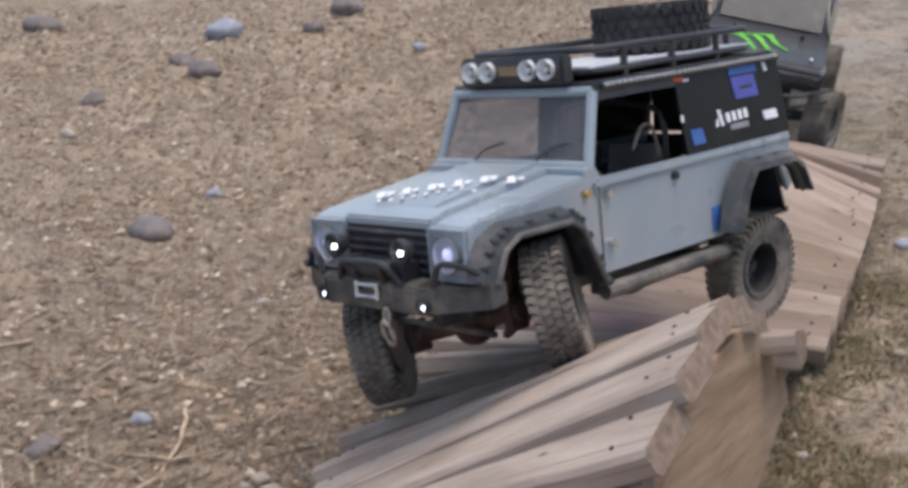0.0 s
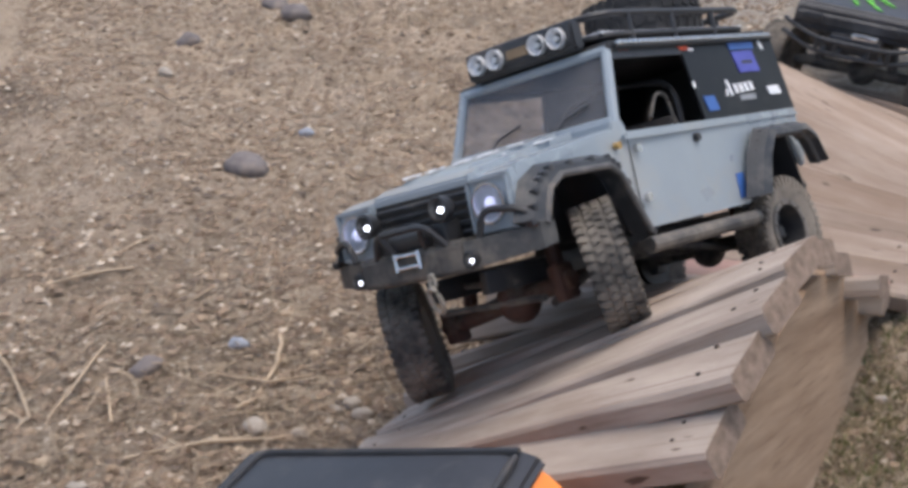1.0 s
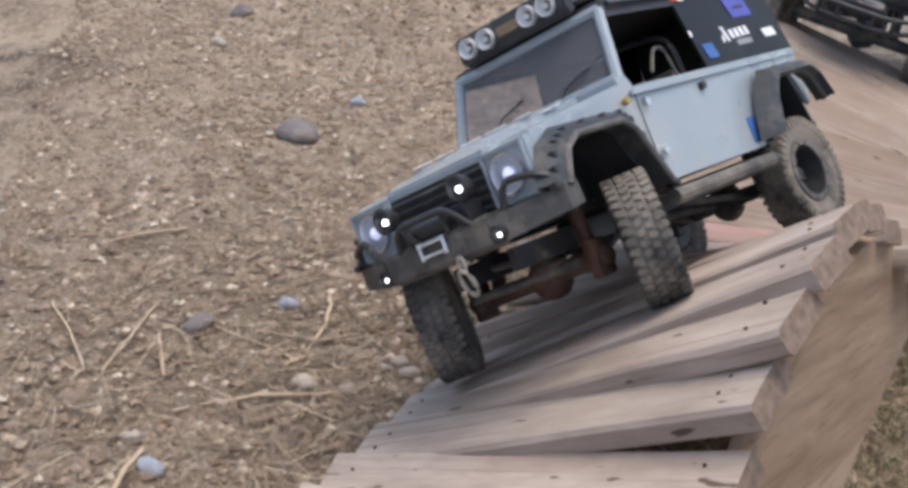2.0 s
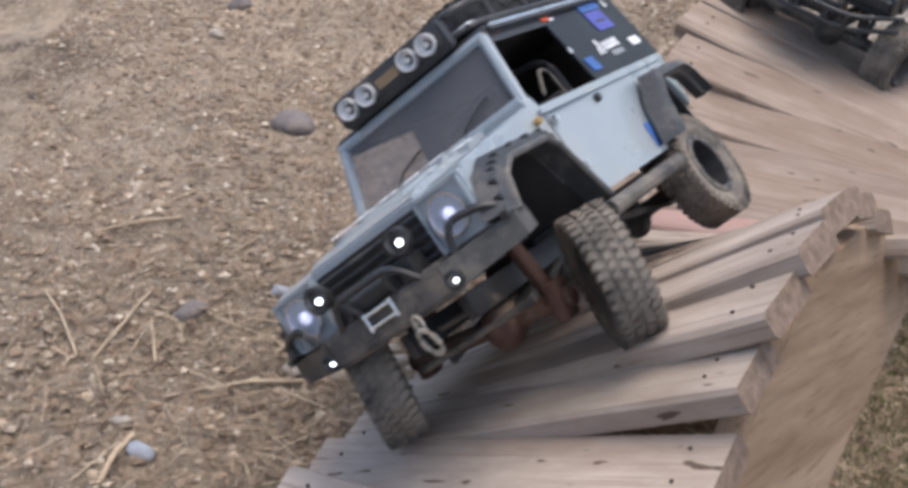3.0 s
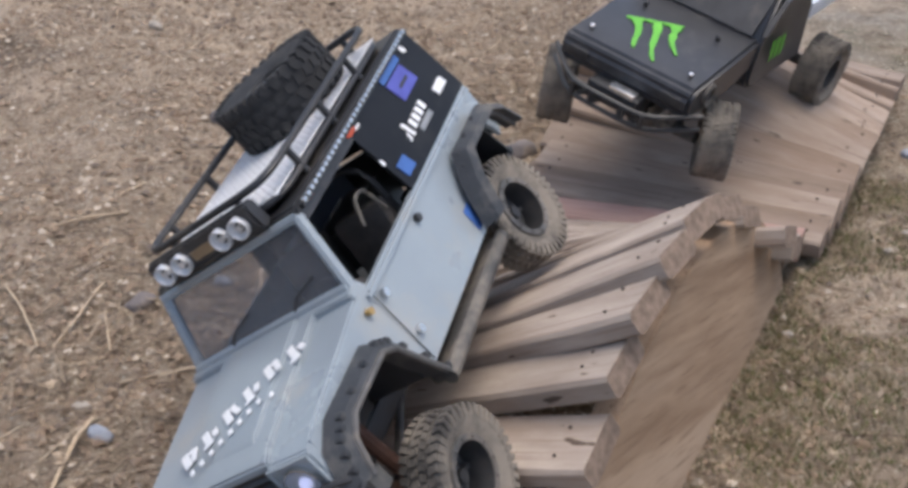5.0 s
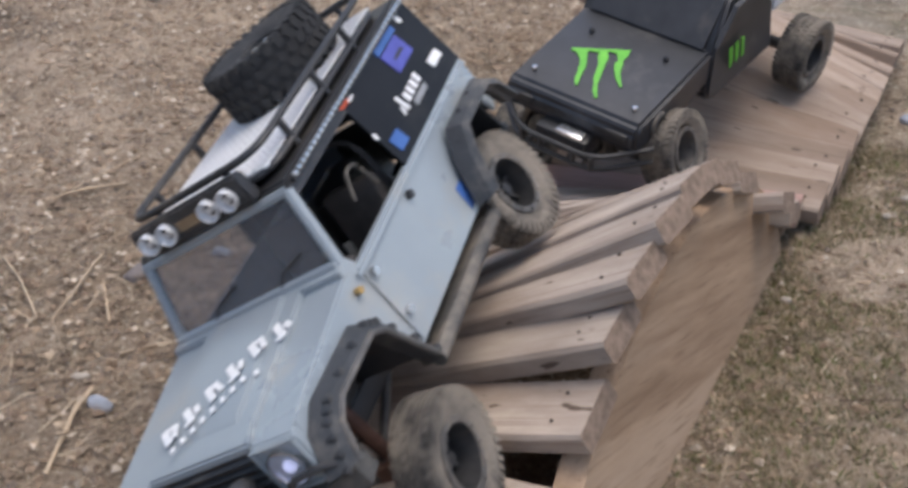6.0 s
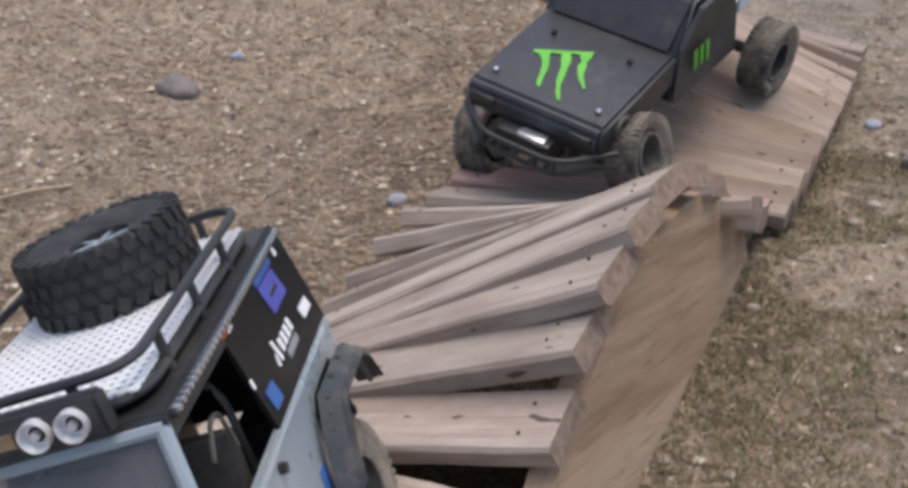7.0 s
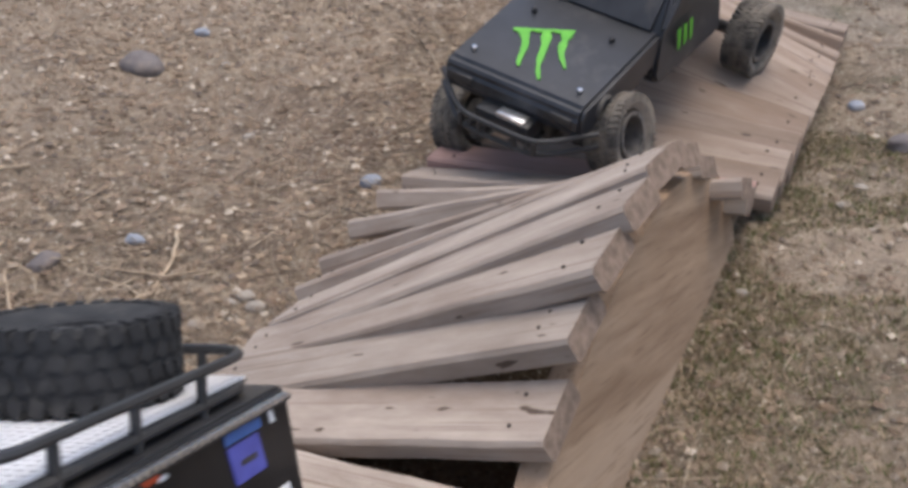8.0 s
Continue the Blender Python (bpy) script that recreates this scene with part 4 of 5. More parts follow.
for s in (1, -1):
    part("suspension_link", tube(B(), [(FX - 0.004, s * 0.04, AZ - 0.004), (0.03, s * 0.024, 0.05)], 0.0032, 8), DUSTY, car)
    part("suspension_link", tube(B(), [(RX + 0.004, s * 0.04, AZ - 0.004), (-0.05, s * 0.024, 0.05)], 0.0032, 8), DUSTY, car)
    for x in (FX - 0.01, RX + 0.01):
        part("shock_absorber", tube(B(), [(x, s * 0.046, AZ), (x - 0.004, s * 0.036, 0.1)], 0.0055, 10), RUST, car, "dusty red-brown shock absorber")
part("steering_rod", tube(B(), [(FX + 0.016, -0.05, AZ + 0.002), (FX + 0.016, 0.05, AZ + 0.002)], 0.0026, 8), DUSTY, car)
part("panhard_rod", tube(B(), [(FX + 0.012, -0.045, AZ + 0.02), (FX + 0.02, 0.03, 0.052)], 0.0024, 8), DUSTY, car)
part("drive_shaft", tube(B(), [(0.0, 0.0, 0.05), (FX, 0.012, AZ)], 0.004, 8), DUSTY, car)
part("drive_shaft", tube(B(), [(0.0, 0.0, 0.05), (RX, 0, AZ)], 0.004, 8), DUSTY, car)
WHEELS = [wheel(car, n, x, q, AZ, 0.0455, 0.029, y) for n, x, y in (("front_wheel", FX, 0.091), ("rear_wheel", RX, 0.070)) for q in (1, -1)]


for ob in car.children_recursive:
    if "wheel" in ob.name or "axle" in ob.name or ob.name.startswith(("rim", "hub")):
        continue
    ox, oy = ob.location.x, ob.location.y
    for v in ob.data.vertices:
        x = v.co.x + ox
        k = 1 - 0.36 * min(max(0.05 - x, 0.0), 0.26)
        v.co.y = (v.co.y + oy) * k - oy


# ---- the black pickup ----
pickup = tagged(new("model_pickup"), "satin black radio-controlled pickup with green claw stripes on its bonnet", "model car")
PF, PR = 0.135, -0.14
bm = B()
prism(bm, [(0.185, 0.088), (0.19, 0.094), (0.19, 0.112), (0.183, 0.121), (0.05, 0.135), (0.035, 0.13), (0.05, 0.1), (0.085, 0.1), (0.1, 0.088)], -0.078, 0.078, 0.004)
pb = part("bonnet", bm, SATIN, pickup, "flat satin black bonnet")
bm = B()
prism(bm, [(0.06, 0.088), (0.052, 0.134), (0.012, 0.176), (-0.055, 0.178), (-0.075, 0.136), (-0.08, 0.075), (0.05, 0.075)], (lambda z: -0.082 + max(0, z - 0.13) * 0.25), (lambda z: 0.082 - max(0, z - 0.13) * 0.25), 0.004)
part("cab", bm, SATIN, pickup, "satin black cab with painted-over windows")
for s in (1, -1):
    part("side_window", prism(B(), [(0.046, 0.138), (0.012, 0.170), (-0.048, 0.172), (-0.064, 0.138)], s * 0.076, s * 0.0815), BLACK, pickup, "dark side window")
bm = B()
prism(bm, [(0.0545, 0.137), (0.0165, 0.1745), (0.0145, 0.1735), (0.0525, 0.136)], -0.068, 0.068)
part("windscreen", bm, BLACK, pickup, "dark windscreen")
bm = B()
box(bm, (-0.145, 0, 0.118), (0.12, 0.15, 0.006), None, 0.001)
for s in (1, -1):
    box(bm, (-0.145, s * 0.074, 0.126), (0.12, 0.004, 0.02), None, 0.001)
part("bed", bm, PALE_GREY, pickup, "pale grey flat bed")
# claw stripes: three ragged green strokes
for k, (y, l, w) in enumerate(((-0.025, 0.052, 0.0085), (-0.005, 0.07, 0.0085), (0.015, 0.052, 0.0085))):
    rnd = random.Random(k)
    bm = B()
    n = 13
    pts_a, pts_b = [(0.104, y - w * 1.25), (0.1075, y - w * 1.3)], [(0.104, y + w * 1.2), (0.1065, y + w * 1.0)]
    for i in range(n):
        t = i / (n - 1)
        x = 0.1095 + t * l
        half = w / 2 * (1.1 - 0.75 * t) * (0.7 + 0.6 * rnd.random())
        bend = 0.0025 * math.sin(5 * t + k) + 0.004 * t
        pts_a.append((x, y + bend - half)), pts_b.append((x, y + bend + half))
    ring = [(0.134 + (x - 0.134) * 0.891 - (q + 0.012) * 0.454, -0.012 + (x - 0.134) * 0.454 + (q + 0.012) * 0.891) for x, q in pts_a + pts_b[::-1]]
    zt = lambda x: 0.1355 - (x - 0.05) * 0.1053 + 0.0008
    lo = [bm.verts.new((x, q, zt(x) - 0.001)) for x, q in ring]
    hi = [bm.verts.new((x, q, zt(x))) for x, q in ring]
    bm.faces.new(hi), bm.faces.new(lo[::-1])
    for i in range(len(ring)):
        bm.faces.new((lo[i], lo[(i + 1) % len(ring)], hi[(i + 1) % len(ring)], hi[i]))
    part("stripe", bm, GREEN, pickup, "ragged green claw stripe")
    for s in (1, -1):
        bm = B()
        prism(bm, [(0.022 - 0.012 * k, 0.126), (0.016 - 0.012 * k, 0.126), (0.013 - 0.012 * k, 0.104), (0.017 - 0.012 * k, 0.1)], s * 0.082, s * 0.0828)
        part("stripe", bm, GREEN, pickup)
for x, y in ((0.085, 0.045), (0.085, -0.045), (0.165, 0.06), (0.165, -0.06)):
    bm = B()
    bmesh.ops.create_icosphere(bm, subdivisions=1, radius=0.0035, matrix=pose(x, y, 0.1355 - (x - 0.05) * 0.1053 + 0.002))
    part("body_clip", bm, BLACK if x < 0.1 else CHROME, pickup)
for s in (1, -1):
    bm = B()
    tube(bm, [(0.15 + 0.011 * math.cos(a), s * 0.0785, 0.105 + 0.011 * math.sin(a)) for a in (2 * math.pi * k / 16 for k in range(16))], 0.003, 6, True)
    part("side_port", bm, DUSTY, pickup, "round port in the wing")
    bm = B()
    box(bm, (0.189, s * 0.056, 0.105), (0.006, 0.024, 0.01), None, 0.002)
    part("headlamp", bm, BLACK, pickup)
bm = B()
for z in (0.07, 0.085):
    tube(bm, rounded([(0.175, -0.09, z + 0.01), (0.212, -0.045, z), (0.212, 0.045, z), (0.175, 0.09, z + 0.01)], 0.02), 0.0027, 8)
for y in (-0.042, -0.02, 0.02, 0.042):
    tube(bm, [(0.211, y, 0.07), (0.211, y, 0.085)], 0.003, 8)
    tube(bm, [(0.211, y * 0.8, 0.075), (0.15, y * 0.5, 0.06)], 0.003, 8)
box(bm, (0.19, 0, 0.082), (0.03, 0.06, 0.02), None, 0.003)
part("front_bumper", bm, BLACK, pickup, "black tubular bumper with a winch")
bm = B()
box(bm, (0.2, 0.01, 0.094), (0.012, 0.03, 0.006), None, 0.001)
part("winch_drum", bm, CHROME, pickup)
for s in (1, -1):
    part("chassis_rail", box(B(), (0.0, s * 0.028, 0.065), (0.34, 0.008, 0.018), None, 0.001), DUSTY, pickup)
    for x, q in ((PR, -0.03), (PF, 0.03)):
        part("suspension_link", tube(B(), [(x, s * 0.05, 0.04), (q, s * 0.03, 0.062)], 0.0034, 8), DUSTY, pickup)
        part("shock_absorber", tube(B(), [(x, s * 0.045, 0.04), (x - 0.01, s * 0.035, 0.105)], 0.006, 8), DUSTY, pickup)
pickup_axles = []
for x in (PF, PR):
    bm = disc(B(), (0, 0, 0), 0.007, 0.15, pose(0, 0, 0, 0, 0, 90), 10)
    bmesh.ops.create_uvsphere(bm, u_segments=12, v_segments=8, radius=0.018, matrix=pose(0, 0.01, 0))
    pickup_axles.append(part("axle", bm, DUSTY, pickup, "dusty axle with a round differential"))
    pickup_axles[-1].location = (x, 0, 0.04)
PICKUP_WHEELS = [wheel(pickup, "front_wheel", PF, 1, 0.04, 0.042, 0.034, 0.094, WORN_RIM), wheel(pickup, "front_wheel", PF, -1, 0.04, 0.042, 0.034, 0.094, WORN_RIM),
                 wheel(pickup, "rear_wheel", PR, 1, 0.04, 0.042, 0.034, 0.095), wheel(pickup, "rear_wheel", PR, -1, 0.04, 0.042, 0.034, 0.095)]


# ---- the orange and black model leading the way ----
wagon = tagged(new("model_wagon"), "orange radio-controlled wagon with a dark roof and white side lettering", "model car")
bm = B()
prism(bm, [(0.235, 0.055), (0.235, 0.089), (0.1, 0.108), (-0.168, 0.112), (-0.166, 0.055)], -0.085, 0.085, 0.004)
part("body", bm, ORANGE, wagon, "orange lower body")
bm = B()
prism(bm, [(0.245, 0.0905), (0.244, 0.128), (0.232, 0.134), (0.1, 0.138), (0.085, 0.1085)], -0.08, 0.08, 0.006)
part("bonnet", bm, SATIN, wagon, "dark blue-black bonnet")
bm = B()
prism(bm, [(0.112, 0.109), (0.06, 0.160), (-0.118, 0.164), (-0.134, 0.158), (-0.168, 0.109)], (lambda z: -0.084 + max(0, z - 0.12) * 0.14), (lambda z: 0.084 - max(0, z - 0.12) * 0.14), 0.003)
part("cab", bm, ORANGE, wagon, "orange cab and tailgate")
bm = B()
prism(bm, [(0.113, 0.1125), (0.063, 0.1625), (0.061, 0.1605), (0.111, 0.1105)], -0.079, 0.072)
part("windscreen", bm, BLACK, wagon, "dark windscreen")
bm = B()
prism(bm, [(0.066, 0.1585), (0.058, 0.166), (-0.117, 0.170), (-0.133, 0.164), (-0.134, 0.157)], -0.082, 0.082, 0.003)
part("roof", bm, SATIN, wagon, "dark glossy roof panel")
bm = B()
tube(bm, rounded([(-0.122, -0.076, 0.1705), (0.05, -0.076, 0.167), (0.05, 0.076, 0.167), (-0.122, 0.076, 0.1705), (-0.122, -0.07, 0.1705)], 0.01), 0.0022, 8)
part("roof_rim", bm, BLACK, wagon, "raised dark rim round the roof")
for k in range(5):
    bm = B()
    box(bm, (-0.1515, -0.058 + k * 0.029, 0.1345), (0.0015, 0.016 if k % 2 else 0.02, 0.034), pose(0, 0, 0, 0, 34.8, 0), 0.0004)
    part("decal", bm, DECAL_WHITE, wagon, "white bar of lettering on the tailgate")
bm = B()
for s in (1, -1):
    box(bm, (0.0, s * 0.028, 0.05), (0.34, 0.008, 0.018), None, 0.001)
for x in (0.13, -0.13):
    disc(bm, (x, 0, 0.03), 0.007, 0.15, pose(0, 0, 0, 0, 0, 90), 10)
part("chassis", bm, DUSTY, wagon, "dusty chassis and axles")
WAGON_WHEELS = [wheel(wagon, n, x, s, 0.03, 0.05, 0.042, 0.09) for n, x in (("front_wheel", 0.13), ("rear_wheel", -0.13)) for s in (1, -1)]


# ---- stones, stalks, grit ----
def stone(x, y, r, mat, seed, flat=0.62, label="rounded grey field stone on the earth"):
    rnd = random.Random(seed)
    bm = B()
    bmesh.ops.create_icosphere(bm, subdivisions=3, radius=1.0)
    off = Vector((rnd.random() * 50, rnd.random() * 50, rnd.random() * 50))
    for v in bm.verts:
        d = v.co.normalized()
        v.co = d * (1 + 0.28 * noise.noise(d * 1.1 + off) + 0.1 * noise.noise(d * 3 + off))
        v.co = Vector((v.co.x * r * (1 + 0.3 * rnd.random() * 0), v.co.y * r * 0.72, v.co.z * r * flat))
    ob = link("stone", bm, mat, None, "", 60)
    ob.matrix_basis = pose(x, y, zg(x, y) + r * flat * 0.45, rnd.uniform(-8, 8), rnd.uniform(-8, 8), rnd.uniform(-30, 30))
    return tagged(ob, label, "stone", "stones on the earth")


STONES = [(-0.356, 1.36, 0.027, GREY_STONE), (-0.256, 1.37, 0.006, PALE_STONE), (-0.283, 0.955, 0.010, BLUE_STONE), (-0.163, 0.851, 0.0085, PALE_STONE), (-0.176, 0.845, 0.006, PALE_STONE),
          (-0.063, 1.068, 0.012, BLUE_STONE), (0.49, 1.258, 0.011, BLUE_STONE), (0.505, 1.138, 0.018, GREY_STONE), (0.437, 1.052, 0.007, PALE_STONE), (-0.358, 0.914, 0.015, GREY_STONE),
          (-0.41, 2.271, 0.034, BLUE_STONE), (-0.197, 2.403, 0.034, GREY_STONE), (-0.246, 2.261, 0.02, GREY_STONE), (-0.403, 2.01, 0.026, GREY_STONE), (-0.548, 1.717, 0.012, PALE_STONE),
          (-0.559, 1.893, 0.02, GREY_STONE), (-0.769, 2.361, 0.034, GREY_STONE), (-0.054, 2.108, 0.013, BLUE_STONE), (-0.466, 2.141, 0.025, GREY_STONE), (-0.202, 1.176, 0.008, PALE_STONE),
          (-0.331, 0.689, 0.012, BLUE_STONE), (-0.359, 0.731, 0.008, PALE_STONE), (0.022, 1.262, 0.02, GREY_STONE), (0.407, 1.015, 0.006, PALE_STONE), (0.275, 0.856, 0.006, PALE_STONE),
          (-0.239, 0.816, 0.011, PALE_STONE), (-0.204, 0.81, 0.006, PALE_STONE), (-0.366, 0.735, 0.007, PALE_STONE), (-0.152, 0.836, 0.009, PALE_STONE), (-0.30, 1.47, 0.01, BLUE_STONE)]
NAMES = {"grey_stone": "rounded grey field stone on the earth", "blue_stone": "bluish grey pebble on the earth", "pale_stone": "pale whitish pebble on the earth"}
for i, (x, y, r, mat) in enumerate(STONES):
    stone(x, y, r, mat, i, label=NAMES[mat.name])


def stalk(pts, r=0.0016, side=()):
    bm = B()
    path = [Vector((x, y, zg(x, y) + r * 1.6 + 0.004 * math.sin(i * 1.7))) for i, (x, y) in enumerate(pts)]
    fine = []
    for a, b in zip(path, path[1:]):
        fine += [a.lerp(b, k / 4) + Vector((noise.noise(a * 40 + Vector((k, 0, 0))), noise.noise(b * 40 + Vector((0, k, 0))), 0)) * 0.0016 for k in range(4)]
    tube(bm, fine + [path[-1]], r, 6)
    for p in side:
        q = [Vector((x, y, zg(x, y) + r * 1.5)) for x, y in p]
        tube(bm, q, r * 0.75, 6)
    return tagged(link("dry_stalk", bm, STRAW, None, "", 60), "pale dry broken plant stalk on the earth", "stalk", "dry stalks")


stalk([(-0.247, 0.972), (-0.24, 0.945), (-0.241, 0.913), (-0.25, 0.87), (-0.262, 0.842)], 0.0022, [[(-0.254, 0.852), (-0.273, 0.872)]])
stalk([(-0.5, 1.055), (-0.46, 1.078), (-0.421, 1.098)], 0.0018)
stalk([(-0.345, 0.712), (-0.347, 0.67), (-0.35, 0.60)], 0.0022)
stalk([(-0.506, 0.938), (-0.47, 0.89), (-0.434, 0.828)], 0.0014, [[(-0.463, 0.845), (-0.437, 0.823)]])
stalk([(-0.423, 1.177), (-0.475, 1.079)], 0.0008)
stalk([(-0.339, 0.775), (-0.27, 0.789), (-0.22, 0.80), (-0.179, 0.821)], 0.0018)
stalk([(-0.406, 0.949), (-0.414, 0.86), (-0.42, 0.83)], 0.0016)
stalk([(-0.393, 0.907), (-0.363, 0.824)], 0.0014)
stalk([(-0.30, 0.90), (-0.24, 0.885), (-0.205, 0.90)], 0.0013)


def scatter(name, label, category, mat, count, make, seed, where):
    rnd = random.Random(seed)
    verts, faces = [], []
    for _ in range(count):
        x, y = where(rnd)
        make(rnd, x, y, zg_list(x, y), verts, faces)
    me = bpy.data.meshes.new(name)
    me.from_pydata(verts, [], faces)
    me.materials.append(mat)
    return tagged(new(name, me), label, category, kind="stuff")


def zg_list(x, y):
    i = min(max(int((x + 1.2) / 0.01), 0), GRID_Z.shape[0] - 1)
    j = min(max(int((y + 0.2) / 0.01), 0), GRID_Z.shape[1] - 1)
    return float(GRID_Z[i, j])


GX, GY = np.meshgrid(np.arange(-1.2, 1.2, 0.01), np.arange(-0.2, 2.8, 0.01), indexing="ij")
GRID_Z = height(GX, GY)
OCTA = [(0, 2, 4), (2, 1, 4), (1, 3, 4), (3, 0, 4), (2, 0, 5), (1, 2, 5), (3, 1, 5), (0, 3, 5)]


def grit_piece(rnd, x, y, z, verts, faces):
    r = 0.0009 + 0.0052 * rnd.random() ** 5
    a = rnd.uniform(0, 6.28)
    k = len(verts)
    q = [rnd.uniform(0.6, 1.3) for _ in range(6)]
    for i, (dx, dy, dz) in enumerate(((1, 0, 0), (-1, 0, 0), (0, 1, 0), (0, -1, 0), (0, 0, 0.7), (0, 0, -0.7))):
        dx, dy = dx * math.cos(a) - dy * math.sin(a), dx * math.sin(a) + dy * math.cos(a)
        verts.append((x + r * q[i] * dx, y + r * q[i] * dy, z + r * 0.3 + r * q[i] * dz))
    faces.extend(tuple(k + i for i in f) for f in OCTA)


def straw_piece(rnd, x, y, z, verts, faces):
    l, r, a = 0.006 + 0.055 * rnd.random() ** 3, rnd.uniform(0.0003, 0.0008), rnd.uniform(0, 6.28)
    dx, dy, up = math.cos(a) * l / 2, math.sin(a) * l / 2, rnd.uniform(-0.2, 0.35) * l / 2
    k = len(verts)
    for s in (-1, 1):
        for ox, oz in ((1, 0), (-0.5, 0.87), (-0.5, -0.87)):
            verts.append((x + s * dx - r * ox * math.sin(a), y + s * dy + r * ox * math.cos(a), z + 0.0015 + s * up + abs(up) * 0.7 + r * oz))
    faces.extend(((k, k + 1, k + 4, k + 3), (k + 1, k + 2, k + 5, k + 4), (k + 2, k, k + 3, k + 5)))


def clear(x, y):
    across = (x - BRIDGE_O.x) * ASIDE.x + (y - BRIDGE_O.y) * ASIDE.y
    return across < 0.0 or across > 0.32


def anywhere(rnd):
    while True:
        y = 0.05 + 2.5 * rnd.random()
        x = (rnd.random() * 2 - 1) * (0.35 + 0.26 * y)
        if (x > 0.15 + 0.2 * (y - 0.6)) and rnd.random() < 0.7:
            continue
        if clear(x, y):
            return x, y


def beside(rnd):
    """Litter gathers along the boards and near the stalks."""
    while True:
        if rnd.random() < 0.5:
            p = at(rnd.uniform(-0.4, 0.8), rnd.choice((1, 1, -1)) * abs(rnd.gauss(0, 0.11)) + 0.32 if rnd.random() < 0.8 else -abs(rnd.gauss(0, 0.06)))
            x, y = p.x, p.y
        else:
            x, y = (rnd.gauss(-0.3, 0.13), rnd.gauss(0.82, 0.16)) if rnd.random() < 0.75 else (rnd.gauss(0.03, 0.06), rnd.gauss(1.38, 0.12))
        if clear(x, y) and 0.05 < y < 2.6 and abs(x) < 1.1:
            return x, y


def clod_piece(rnd, x, y, z, verts, faces):
    """A crumb of earth: a rough lump with a broken outline."""
    r, a, k = 0.002 + 0.0055 * rnd.random() ** 4, rnd.uniform(0, 6.28), len(verts)
    n = 7
    for h, w in ((-0.3, 1.0), (0.15, 0.9), (0.38, 0.5)):
        for i in range(n):
            q = r * w * rnd.uniform(0.72, 1.2)
            b = a + 6.283 * i / n
            verts.append((x + q * math.cos(b), y + 0.85 * q * math.sin(b), z + r * h * rnd.uniform(0.8, 1.2)))
    for ring in (0, 1):
        for i in range(n):
            p, q = k + ring * n + i, k + ring * n + (i + 1) % n
            faces.append((p, q, q + n, p + n))
    faces.append(tuple(k + 2 * n + i for i in range(n)))


def clumped(rnd):
    while True:
        x, y = anywhere(rnd)
        if rnd.random() < 0.15 + 0.9 * max(0.0, float(value_noise(np.array(x + 20), np.array(y + 20), 0.11, 33))):
            return x, y


CLODS = by_island(material("earth_crumbs", (0.15, 0.1, 0.065), (0.4, 0.3, 0.21), 70, 0.95, 0, 0.6), [(0.17, 0.115, 0.075), (0.26, 0.185, 0.125), (0.34, 0.255, 0.175), (0.2, 0.14, 0.09), (0.42, 0.33, 0.235), (0.29, 0.215, 0.15)])
scatter("earth_crumbs", "loose crumbs and small clods of brown earth", "soil", CLODS, 6000, clod_piece, 15, clumped)
scatter("grit", "small pale and brown grit lying on the earth", "gravel", GRIT, 75000, grit_piece, 5, anywhere)
def moss_piece(rnd, x, y, z, verts, faces):
    for _ in range(3):
        a, h, w = rnd.uniform(0, 6.28), rnd.uniform(0.003, 0.009), rnd.uniform(0.0006, 0.0014)
        px, py = x + rnd.uniform(-0.006, 0.006), y + rnd.uniform(-0.006, 0.006)
        lx, ly = rnd.uniform(-1, 1) * h, rnd.uniform(-1, 1) * h
        k = len(verts)
        verts.extend(((px - w * math.cos(a), py - w * math.sin(a), z - 0.001), (px + w * math.cos(a), py + w * math.sin(a), z - 0.001), (px + lx, py + ly, z + h * 0.8)))
        faces.append((k, k + 1, k + 2))


def mossy(rnd):
    while True:
        p = at(rnd.uniform(-0.35, 0.5), -abs(rnd.gauss(0, 0.13)) - 0.005)
        if math.hypot(p.x - 0.385, (p.y - 0.905) * 1.3) < 0.085 and rnd.random() < 0.9:
            continue
        if rnd.random() < 0.35 + 0.65 * (float(value_noise(np.array(p.x + 9), np.array(p.y + 9), 0.07, 21)) > 0.0):
            return p.x, p.y


MOSS = by_island(material("moss", (0.1, 0.1, 0.05), (0.2, 0.18, 0.1), 60, 0.95, 0, 0), [(0.14, 0.155, 0.05), (0.3, 0.23, 0.145), (0.12, 0.13, 0.05), (0.4, 0.31, 0.21), (0.24, 0.19, 0.11), (0.24, 0.225, 0.11)])
scatter("moss", "low dull green moss and dead grass beside the boards", "moss", MOSS, 9000, moss_piece, 8, mossy)
scatter("straw_litter", "short bits of dry straw and broken stems", "straw", STRAW_BITS, 4200, straw_piece, 6, beside)


